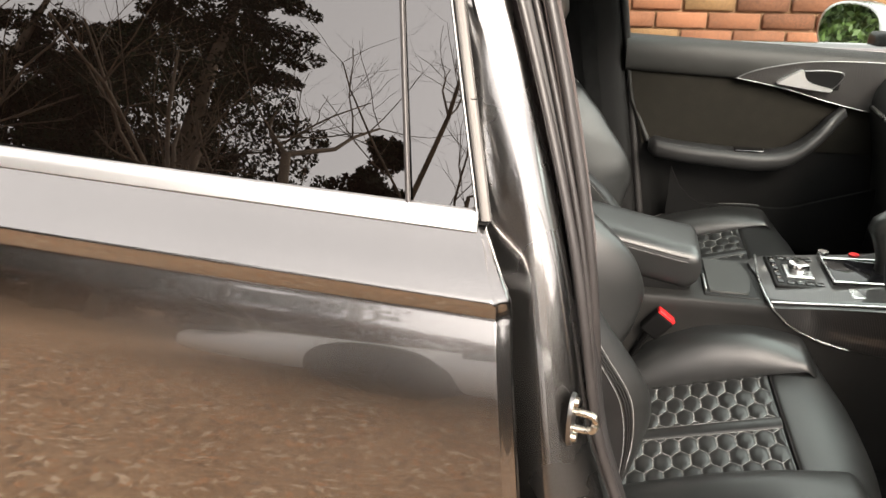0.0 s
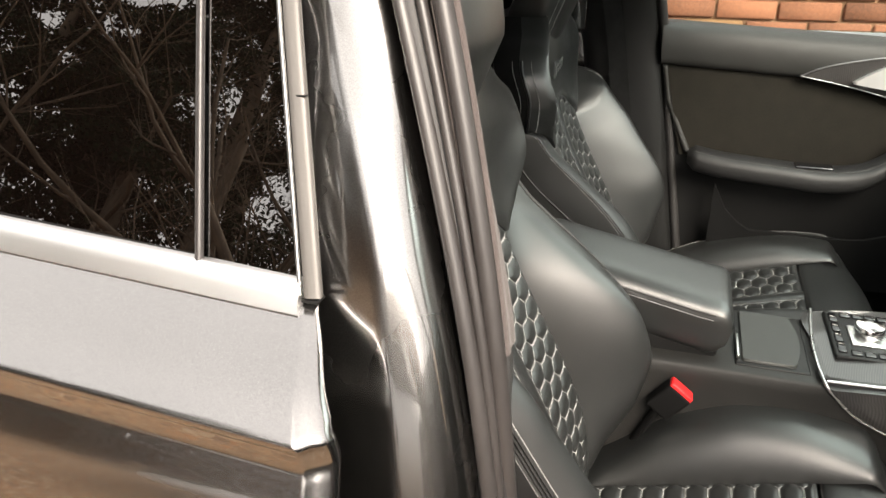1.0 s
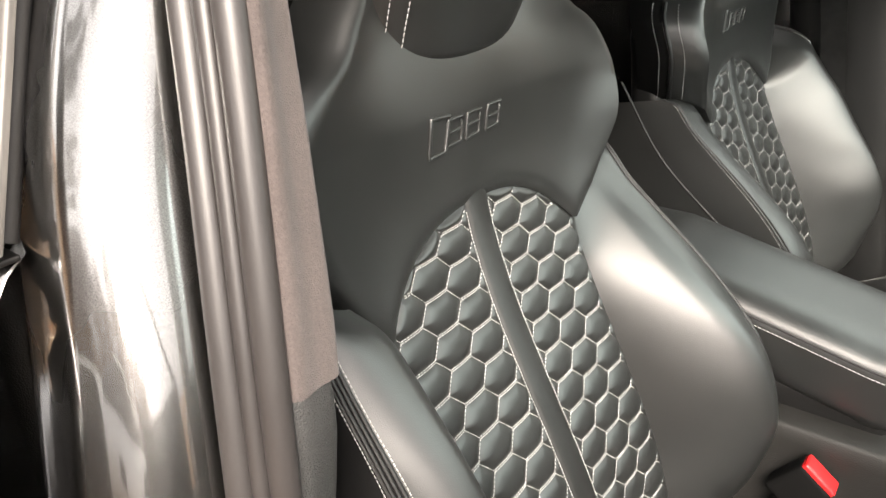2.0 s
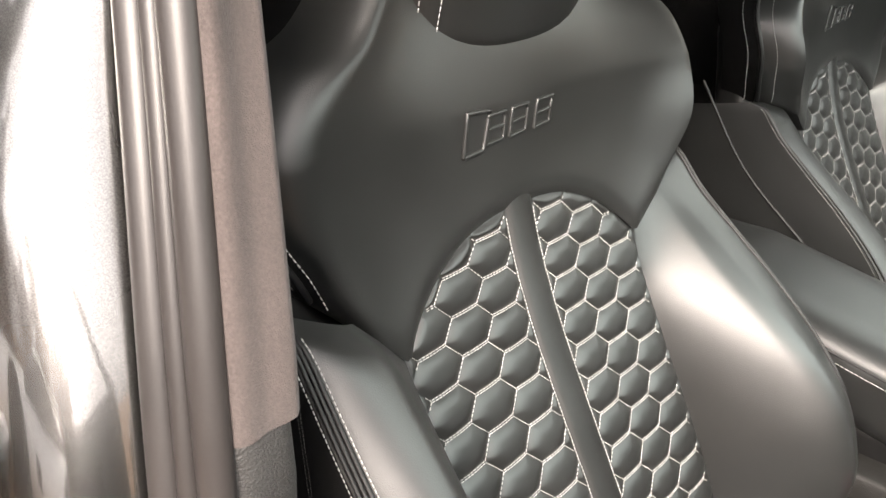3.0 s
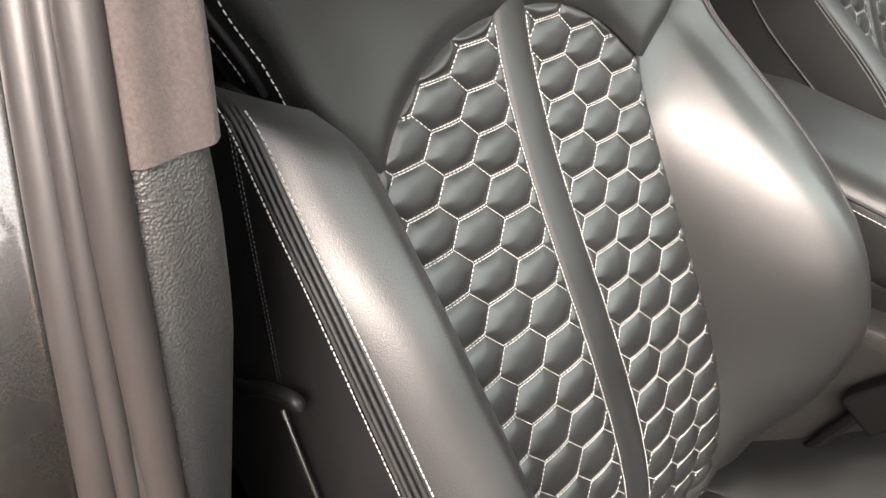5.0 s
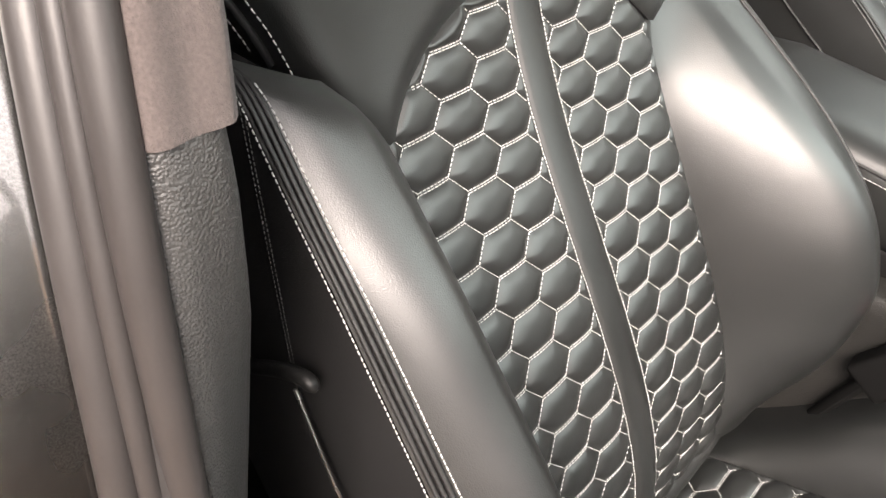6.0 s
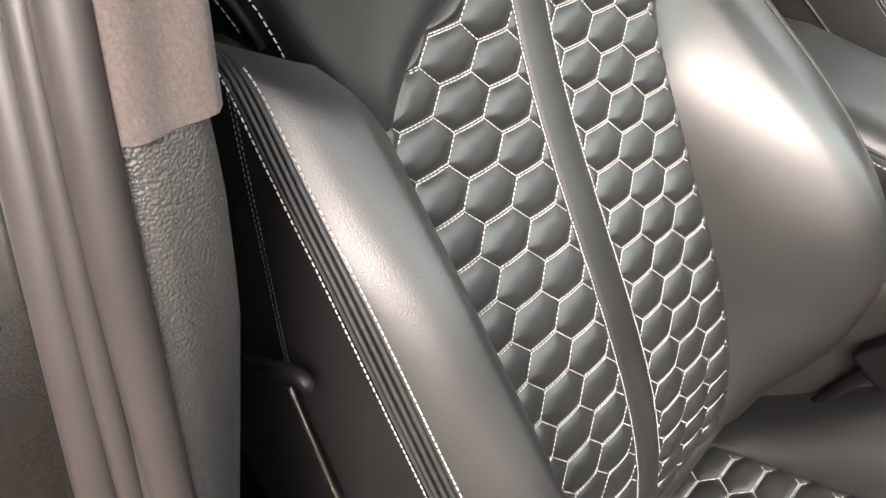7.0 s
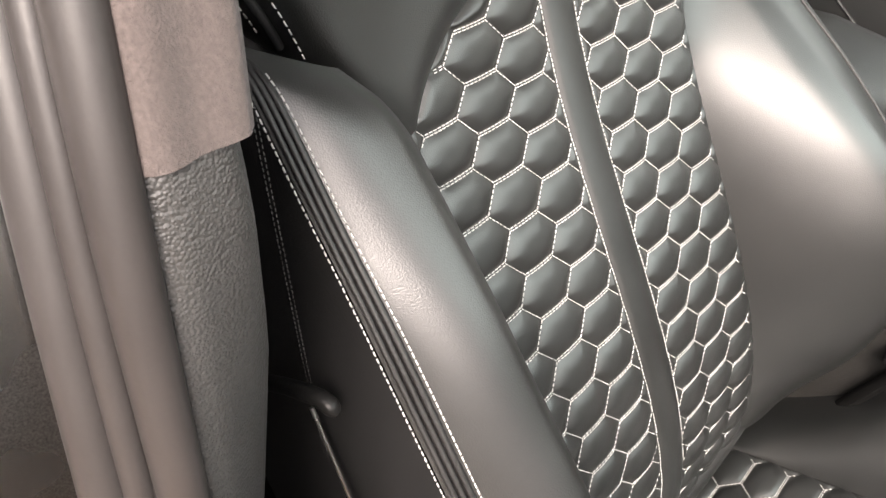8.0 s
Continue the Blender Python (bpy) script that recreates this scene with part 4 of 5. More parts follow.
# ---------- far front door ----------
def far_belt(x):
    return 0.978 - 0.052 * (x - 0.063)


# upper soft pad
rows = []
for x in np.linspace(0.075, 1.12, 40):
    z = far_belt(x)
    sec = smooth_line([(2.352, z - 0.012), (2.335, z + 0.001), (2.30, z + 0.001), (2.270, z - 0.010), (2.258, z - 0.035), (2.258, z - 0.07), (2.268, z - 0.092), (2.30, z - 0.095)], 26)
    rows.append(np.stack([np.full(26, x) + 0.03 * (0.98 - sec[:, 1]), sec[:, 0], sec[:, 1]], 1))
far_door = part("passenger_door", grid(np.array(rows)), SOFT, car, "black padded passenger door, closed")
# suede insert with armrest below it
rows = []
for x in np.linspace(0.090, 0.80, 40):
    top, low = far_belt(x) - 0.088, 0.665
    k = np.linspace(0, 1, 16)
    z = top + (low - top) * k
    y = 2.278 - 0.004 * np.sin(k * 3.14)
    rows.append(np.stack([x + 0.24 * (0.89 - z) * (x < 0.5) * (0.5 - x) / 0.4, y, z], 1))
part("door_insert", grid(np.array(rows)), INSERT, far_door, "dark suede door insert")
part("door_lower", rounded_box(0.10, 1.12, 2.285, 2.36, 0.30, 0.90, 0.012), BLACK, far_door, "black plastic door panel")
part("door_rear_edge", tube(np.array([(0.088, 2.283, 0.885), (0.105, 2.283, 0.80), (0.150, 2.278, 0.70), (0.163, 2.276, 0.675)]), 0.008, 8), SOFT, far_door)
# armrest with rising pull handle
arm_line = smooth_line([(0.165, 2.245, 0.690), (0.25, 2.228, 0.680), (0.38, 2.215, 0.674), (0.47, 2.208, 0.672), (0.545, 2.208, 0.686), (0.60, 2.212, 0.728), (0.65, 2.228, 0.785), (0.685, 2.262, 0.812)], 70)
rings = []
for k, p in enumerate(arm_line):
    f = k / 69
    w = 0.042 * (1 - 0.42 * np.clip((f - 0.6) / 0.3, 0, 1)) * np.clip((f + 0.03) / 0.06, 0.2, 1)
    h = 0.028 * (1 - 0.45 * np.clip((f - 0.6) / 0.3, 0, 1)) * np.clip((f + 0.03) / 0.06, 0.2, 1)
    sec = ring_section(w, h, 2.8, 28)
    rings.append(np.stack([np.full(28, p[0]) - sec[:, 1] * 0.5 * np.clip((f - 0.65) / 0.2, 0, 1), p[1] + sec[:, 0] + 0.012, p[2] + sec[:, 1] - 0.022], 1))
arm = part("door_armrest", capped(np.array(rings)), LEATHER_DARKER, far_door, "black leather door armrest and pull handle")
R = np.array(rings)
part("armrest_stitching", threads([R[2:-6, 10] + np.array([0, -0.0005, 0.0006])], 0.004, 0.0015, normal=(0, -0.6, 0.8)), GREY_THREAD, arm)
# storage pocket under the armrest
rows = []
for x in np.linspace(0.235, 0.95, 24):
    q = (x - 0.235) / 0.6
    top = 0.615 - 0.11 * np.clip(q / 0.14, 0, 1) ** 0.6 + 0.10 * np.clip((q - 0.55) / 0.5, 0, 1)
    sec = np.array([(2.285, 0.36), (2.245, 0.37), (2.222, top - 0.02), (2.220, top), (2.226, top + 0.002), (2.232, top - 0.02), (2.282, 0.40)])
    rows.append(np.stack([np.full(7, x), sec[:, 0], sec[:, 1]], 1))
part("door_pocket", grid(np.array(rows)), BLACK, far_door, "black door pocket")
# carbon leaf with a bright border, and its handle
top_edge = smooth_line([(0.382, 0.874), (0.42, 0.893), (0.478, 0.909), (0.58, 0.925), (0.76, 0.926), (1.02, 0.91)], 40)
low_edge = smooth_line([(1.02, 0.775), (0.85, 0.775), (0.732, 0.795), (0.62, 0.820), (0.53, 0.845), (0.45, 0.862), (0.382, 0.874)], 40)
leaf = np.concatenate([top_edge, low_edge[1:-1]])
part("carbon_inlay", plate(np.stack([leaf[:, 0], leaf[:, 1]], 1), 1, (2.29, 2.252), 0.2), CARBON, far_door, "carbon fibre inlay")
ring = np.stack([leaf[:, 0], np.full(len(leaf), 2.252), leaf[:, 1]], 1)
part("inlay_border", tube(np.concatenate([ring, ring[:2]]), 0.0015, 8), DULL, far_door, "satin metal border")
# Raised block on the inlay; its near-black stands for the hollow's depth.
part("handle_dark_block", rounded_box(0.548, 0.652, 2.247, 2.2545, 0.850, 0.899, 0.012), NEAR_BLACK, far_door)
grip = smooth_line([(0.488, 0.868), (0.515, 0.886), (0.547, 0.903), (0.554, 0.898), (0.560, 0.883), (0.575, 0.870), (0.602, 0.861), (0.630, 0.855), (0.634, 0.849), (0.622, 0.846), (0.57, 0.852), (0.53, 0.858), (0.490, 0.864)], 44)
part("inner_handle", plate(grip, 1, (2.250, 2.236), 0.25), STRIP, far_door, "chrome inner door handle")
part("handle_trim", tube(smooth_line([(0.556, 2.2465, 0.900), (0.61, 2.2465, 0.903), (0.655, 2.2465, 0.896), (0.650, 2.2465, 0.872), (0.632, 2.2465, 0.850)], 24), 0.0016, 8), DULL, far_door)
part("door_switch", rounded_box(0.40, 0.48, 2.20, 2.235, 0.675, 0.682, 0.003), GLOSS, far_door)
sw = np.array([(0.355, 2.212, 0.6755), (0.44, 2.198, 0.671), (0.47, 2.205, 0.672)])
part("switch_trim", tube(smooth_line(sw, 14), 0.0018, 8), CHROME, far_door)
# pane and outer skin
part("outer_skin", rounded_box(0.06, 1.15, 2.36, 2.44, 0.30, 0.955, 0.03), PAINT, far_door)
pn = np.array([[(x, 2.345 - 0.30 * (z - 0.95), z) for z in np.linspace(0.95, 1.33, 8)] for x in np.linspace(0.05, 1.0, 10)])
pane = part("door_glass", grid(pn), CLEAR, far_door, "clear side window")
pane.visible_shadow = False
fr = np.array([(0.062 - 0.165 * (z - 0.95), 2.335 - 0.30 * (z - 0.95), z) for z in np.linspace(0.94, 1.36, 20)])
part("window_frame", tube(fr, 0.014, 10), RUBBER_DARK, far_door, "black window frame")

# door mirror on the far door
mc = Vector((0.775, 2.600, 0.967))
rings = []
for q, k in ((-0.075, 0.55), (-0.05, 0.86), (-0.01, 1.0), (0.03, 0.99), (0.05, 0.96), (0.052, 0.90)):
    sec = ring_section(0.118 * k, 0.086 * k, 2.4, 32)
    rings.append(np.stack([np.full(32, -q), sec[:, 0], sec[:, 1]], 1))
turn = pose(*mc, 0, 4, 35.5)
mirror = part("door_mirror", moved(capped(np.array(rings)), turn), CHROME, far_door, "satin silver door mirror housing")
sec = ring_section(0.104, 0.074, 2.4, 32)
part("mirror_glass", moved(capped(np.array([np.stack([np.full(32, -0.0525), sec[:, 0], sec[:, 1]], 1), np.stack([np.full(32, -0.0535), sec[:, 0], sec[:, 1]], 1)])), turn), MIRROR, mirror, "mirror glass showing a green hedge")
part("mirror_foot", rounded_box(0.76, 0.86, 2.38, 2.47, 0.93, 0.985, 0.02), BLACK, mirror)

# ---------- centre console ----------
console = thing("centre_console", (0.3, 1.585, 0.2), "black centre console with carbon trim and padded armrest", "console")
rows = []
for x in np.linspace(-0.25, 1.16, 60):
    top = 0.566 + 0.05 * np.clip((x - 0.42) / 0.5, 0, 1) - 0.03 * np.clip((0.0 - x) / 0.25, 0, 1)
    near = 1.472 - 0.05 * np.clip((x - 0.5) / 0.5, 0, 1)
    far = 1.672 + 0.05 * np.clip((x - 0.5) / 0.5, 0, 1)
    sec = smooth_line([(near - 0.012, 0.21), (near - 0.010, 0.40), (near - 0.003, top - 0.05), (near, top - 0.012), (near + 0.012, top), (near + 0.06, top + 0.002), (far - 0.06, top + 0.002), (far - 0.012, top), (far, top - 0.012), (far + 0.012, 0.40), (far + 0.012, 0.21)], 50)
    rows.append(np.stack([np.full(50, x), sec[:, 0], sec[:, 1]], 1))
part("console_body", grid(np.array(rows)), CONSOLE_SHADED, console, "soft black console body")
# armrest
rings = []
for f in np.linspace(0, 1, 40):
    x = -0.16 + 0.408 * f
    end = np.sqrt(max(0, 1 - (max(0, f - 0.93) / 0.07) ** 2)) * 0.55 + 0.45
    sec = ring_section(0.090 * (0.9 + 0.1 * end), 0.048 * end, 5.0, 44)
    zc2 = 0.604 + 0.085 * np.clip(1.03 - f, 0, 0.75) - 0.004 * (1 - end)
    rings.append(np.stack([np.full(44, x) + 0.012 * (sec[:, 1] / 0.048) * (f > 0.9), 1.588 + sec[:, 0], zc2 + sec[:, 1]], 1))
R = np.array(rings)
arm = part("armrest_lid", capped(R), LEATHER, console, "black leather armrest lid with grey stitched edge")
part("armrest_stitching", threads([smooth_line(R[2:37, 19], 90) + np.array([0, -0.0008, 0.0004])], 0.0036, 0.0012, 0.0004, normal=(0, -0.9, 0.4)), THREAD, arm, "white contrast stitching")
part("armrest_welt", tube(smooth_line(R[2:37, 18], 90) + np.array([0, -0.0006, 0.0002]), 0.0016, 8), LEATHER_DARKER, arm, "folded leather edge")
part("armrest_base", rounded_box(-0.18, 0.235, 1.505, 1.67, 0.555, 0.60, 0.012), BLACK, console)
# cubby lid with its chrome grip
part("cubby_surround", rounded_box(0.262, 0.372, 1.492, 1.668, 0.560, 0.5700, 0.004), BLACK, console)
yy = np.linspace(1.504, 1.660, 24)
bow = 0.352 + 0.011 * (1 - ((yy - 1.582) / 0.078) ** 2)
cub = np.concatenate([[(0.275, 1.500), (0.272, 1.503), (0.272, 1.661), (0.275, 1.664)], np.stack([bow, yy], 1)[::-1], [(0.349, 1.5005)]])
part("cubby_lid", plate(cub, 2, (0.560, 0.5745), 0.2), LID, console, "matt black cubby lid")
part("cubby_grip", rounded_box(0.264, 0.2685, 1.505, 1.575, 0.570, 0.578, 0.0018), CHROME, console, "thin chrome grip")
# control panel
pan = smooth_line([(0.385, 1.480), (0.383, 1.58), (0.392, 1.697), (0.60, 1.71), (0.95, 1.735), (0.95, 1.45), (0.60, 1.468), (0.43, 1.476)], 60)
top_plate = plate(pan, 2, (0.555, 0.5765), 0.1)
tv = np.array(top_plate[0])
tv[:, 2] += 0.05 * np.clip((tv[:, 0] - 0.42) / 0.5, 0, 1)
part("carbon_top", (tv, top_plate[1]), CARBON, console, "carbon fibre console trim")
edge = smooth_line([(0.392, 1.697, 0.578), (0.382, 1.60, 0.5785), (0.381, 1.52, 0.578), (0.388, 1.474, 0.570), (0.405, 1.4675, 0.552), (0.440, 1.4655, 0.522), (0.49, 1.463, 0.500), (0.55, 1.460, 0.485)], 60)
part("trim_edge", tube(edge, 0.0026, 8), CHROME, console, "bright trim edge")
edge = smooth_line([(0.390, 1.473, 0.574), (0.50, 1.468, 0.582), (0.70, 1.458, 0.600), (0.95, 1.446, 0.624)], 30)
part("trim_edge", tube(edge, 0.0022, 8), CHROME, console, "bright trim edge")
sp = smooth_line([(0.394, 0.566), (0.412, 0.545), (0.445, 0.520), (0.50, 0.499), (0.60, 0.482), (0.80, 0.48), (0.95, 0.50), (0.95, 0.612), (0.70, 0.592), (0.50, 0.575)], 50)
side_plate = plate(sp, 1, (1.48, 1.464), 0.1)
sv = np.array(side_plate[0])
sv[:, 1] -= 0.05 * np.clip((sv[:, 0] - 0.5) / 0.5, 0, 1)
part("carbon_side", (sv, side_plate[1]), CARBON, console, "carbon fibre side trim")
part("control_plate", rounded_box(0.408, 0.510, 1.535, 1.685, 0.574, 0.586, 0.006), BLACK, console, "black control plate with small buttons")
kx, ky, kz = 0.462, 1.607, 0.586
part("dial_base", rounded_box(kx - 0.026, kx + 0.030, ky - 0.036, ky + 0.026, kz - 0.002, kz + 0.004, 0.003), CHROME, console, "satin metal touch plate")
dial = [np.stack([kx + 0.004 + r * np.cos(np.linspace(0, 2 * np.pi, 28, endpoint=False)), ky + 0.004 + r * np.sin(np.linspace(0, 2 * np.pi, 28, endpoint=False)), np.full(28, kz + h)], 1) for r, h in ((0.021, 0.002), (0.0225, 0.004), (0.0225, 0.016), (0.0205, 0.0195), (0.012, 0.0205))]
part("control_dial", capped(np.array(dial)), BRIGHT, console, "silver rotary dial")
for k in range(4):
    part("control_button", rounded_box(0.414, 0.426, 1.545 + 0.033 * k, 1.572 + 0.033 * k, 0.584, 0.589, 0.002), GLOSS, console)
    part("control_button", rounded_box(0.432 + 0.019 * k, 0.448 + 0.019 * k, 1.540, 1.554, 0.584, 0.589, 0.002), GLOSS, console)
    part("control_button", rounded_box(0.432 + 0.019 * k, 0.448 + 0.019 * k, 1.664, 1.678, 0.584, 0.589, 0.002), GLOSS, console)
part("volume_dial", tube([(0.532, 1.69, 0.58), (0.532, 1.69, 0.604)], [0.012, 0.011], 20), BRIGHT, console)
part("start_button", tube([(0.60, 1.70, 0.585), (0.60, 1.70, 0.598)], [0.012, 0.011], 20), RED, console, "red-ringed start button")
part("shift_gate", rounded_box(0.522, 0.72, 1.545, 1.665, 0.580, 0.600, 0.006), GLOSS, console, "gloss black shift gate")
for y in (1.545, 1.665):
    part("gate_edge", tube([(0.522, y, 0.598), (0.72, y, 0.604)], 0.0025, 8), CHROME, console)
part("gate_edge", tube([(0.522, 1.545, 0.598), (0.522, 1.665, 0.598)], 0.0025, 8), CHROME, console)
part("shift_display", rounded_box(0.545, 0.60, 1.490, 1.530, 0.580, 0.592, 0.003), CHROME, console, "silver framed shift display")
rings = []
for q, w, dx in ((0, 0.030, 0), (0.03, 0.022, 0.004), (0.075, 0.017, 0.012), (0.095, 0.026, 0.012), (0.118, 0.031, 0.008), (0.136, 0.024, 0.004), (0.142, 0.010, 0.002)):
    sec = ring_section(w * 1.25, w, 2.6, 24)
    rings.append(np.stack([0.655 - dx * 3 + sec[:, 0], 1.615 + sec[:, 1], np.full(24, 0.596 + q)], 1))
shifter = part("shift_lever", capped(np.array(rings)), LEATHER, console, "black leather shift lever")
part("shift_cap", tube([(0.648, 1.615, 0.735), (0.645, 1.615, 0.742)], [0.016, 0.012], 20), BRIGHT, shifter, "chrome shift lever cap")

# belt buckle between seat and console
buckle = thing("belt_buckle", (0.16, 1.445, 0.40), "black seat belt buckle with a red release button", "seat belt buckle")
bm_ = pose(0.187, 1.450, 0.532, 0, 38, 0)
part("buckle_body", moved(rounded_box(-0.022, 0.022, -0.0135, 0.0135, -0.055, 0.0, 0.006), bm_), NEAR_BLACK, buckle)
part("release_button", moved(rounded_box(-0.021, 0.021, -0.0115, 0.0115, -0.006, 0.0045, 0.003), bm_), RED, buckle, "bright red release button")
part("buckle_stalk", tube(smooth_line([(0.155, 1.449, 0.490), (0.125, 1.452, 0.42), (0.10, 1.455, 0.36), (0.09, 1.455, 0.26)], 20), 0.007, 8, 1.6), NEAR_BLACK, buckle)
tongue = thing("belt_bracket", (0.07, 1.43, 0.36), "bare steel seat bracket beside the cushion", "bracket")
part("bracket_plate", moved(rounded_box(-0.013, 0.013, -0.004, 0.004, -0.05, 0.014, 0.003), pose(0.080, 1.484, 0.396, 0, 28, 25)), STEEL, tongue, "bare steel bracket plate")

# ---------- steering wheel and dashboard ----------
wheel = thing("steering_wheel", (0.60, 1.23, 0.86), "black leather steering wheel", "steering wheel")
wm = pose(0.60, 1.23, 0.86, 0, -65, 0)
th = np.linspace(0, 2 * np.pi, 61)[:-1]
rim = []
for a in th:
    r = 0.172 - 0.018 * np.clip(-np.cos(a) - 0.80, 0, 1) * 5 * 0.3
    ring = ring_section(0.017, 0.015, 2.2, 14)
    rim.append(np.stack([(r + ring[:, 0]) * np.cos(a), (r + ring[:, 0]) * np.sin(a), ring[:, 1]], 1))
part("wheel_rim", moved(grid(np.array(rim), close_u=True, close_v=True), wm), LEATHER_DARKER, wheel, "black leather wheel rim")
part("wheel_hub", moved(capped(np.array([np.concatenate([ring_section(w, w * 0.8, 2.6, 30), np.full((30, 1), h)], 1) for w, h in ((0.072, -0.03), (0.078, 0.0), (0.07, 0.022), (0.04, 0.03))])), wm), SOFT, wheel)
for a in (90, 270, 180):
    c, s = math.cos(radians(a)), math.sin(radians(a))
    part("wheel_spoke", moved(tube([(0.06 * c, 0.06 * s, 0.0), (0.12 * c, 0.12 * s, 0.0), (0.17 * c, 0.17 * s, 0.0)], [0.022, 0.017, 0.012], 10, 0.45), wm), BLACK, wheel)
part("steering_column", moved(tube([(0, 0, -0.03), (0, 0, -0.30)], 0.05, 16), wm), BLACK, wheel)
dash = thing("dashboard", (0.95, 1.60, 0.6), "black soft-touch dashboard with a metal strip", "dashboard")
rows = []
for y in np.linspace(0.93, 2.27, 30):
    sec = smooth_line([(0.84, 0.40), (0.80, 0.55), (0.78, 0.68), (0.745, 0.80), (0.755, 0.87), (0.80, 0.905), (0.95, 0.925), (1.20, 0.915)], 40)
    rows.append(np.stack([sec[:, 0], np.full(40, y), sec[:, 1]], 1))
part("dash_body", grid(np.array(rows)), SOFT, dash)
part("glovebox", rounded_box(0.80, 1.1, 1.72, 2.25, 0.35, 0.66, 0.03), BLACK, dash)
part("dash_trim", tube(smooth_line([(0.742, 1.42, 0.80), (0.740, 1.8, 0.80), (0.745, 2.25, 0.81)], 20), 0.006, 8), CHROME, dash)

# rear bench, in the dark behind
bench = thing("rear_bench", (-0.95, 1.6, 0.2), "black leather rear bench in shade", "car seat")
for y0, y1 in ((0.96, 1.34), (1.35, 1.85), (1.86, 2.24)):
    part("bench_back", moved(rounded_box(-0.07, 0.07, y0, y1, 0.0, 0.60, 0.05), pose(-1.10, 0, 0.42, 0, -18, 0)), LEATHER_DARKER, bench)
    part("bench_cushion", rounded_box(-1.10, -0.58, y0, y1, 0.24, 0.46, 0.05), LEATHER_DARKER, bench)

# ---------- the place round the car ----------
def ground_sheet():
    n = 60
    r = np.concatenate([np.linspace(0, 12, 30), np.geomspace(14, 900, 20)])
    a = np.linspace(0, 2 * np.pi, n, endpoint=False)
    Rr, A = np.meshgrid(r, a, indexing="ij")
    return grid(np.stack([Rr * np.cos(A), Rr * np.sin(A) - 1.0, 0.006 * np.sin(3.1 * Rr) * np.sin(5 * A + Rr)], -1), close_v=True)


ground = part("ground", ground_sheet(), GRAVEL)
tagged(ground, "brown gravel driveway with scattered leaves", "ground", kind="structure")


def fallen_leaves(count, seed):
    """Small leaves lying flat on the gravel."""
    rng = np.random.RandomState(seed)
    p = np.stack([rng.normal(-0.6, 2.4, count), np.minimum(rng.normal(-1.2, 1.5, count), 0.7), rng.uniform(0.008, 0.016, count)], 1)
    a = rng.uniform(0, 6.28, count)
    s = rng.uniform(0.014, 0.034, count)[:, None]
    u = np.stack([np.cos(a), np.sin(a), rng.uniform(-0.3, 0.3, count)], 1) * s
    w = np.stack([-np.sin(a), np.cos(a), rng.uniform(-0.4, 0.4, count)], 1) * s * 0.5
    return np.stack([p - u, p + w, p + u, p - w], 1).reshape(-1, 3), np.arange(count * 4).reshape(-1, 4).tolist()


for name, mat, seed in (("fallen_leaves", DRY_LEAF, 4), ("fallen_leaves", DARK_LEAF, 5), ("fallen_leaves", PALE_STONE, 6)):
    litter = part(name, fallen_leaves(5200, seed), mat)
    tagged(litter, "small brown leaves and pale stones scattered over the gravel", "leaves", kind="stuff")


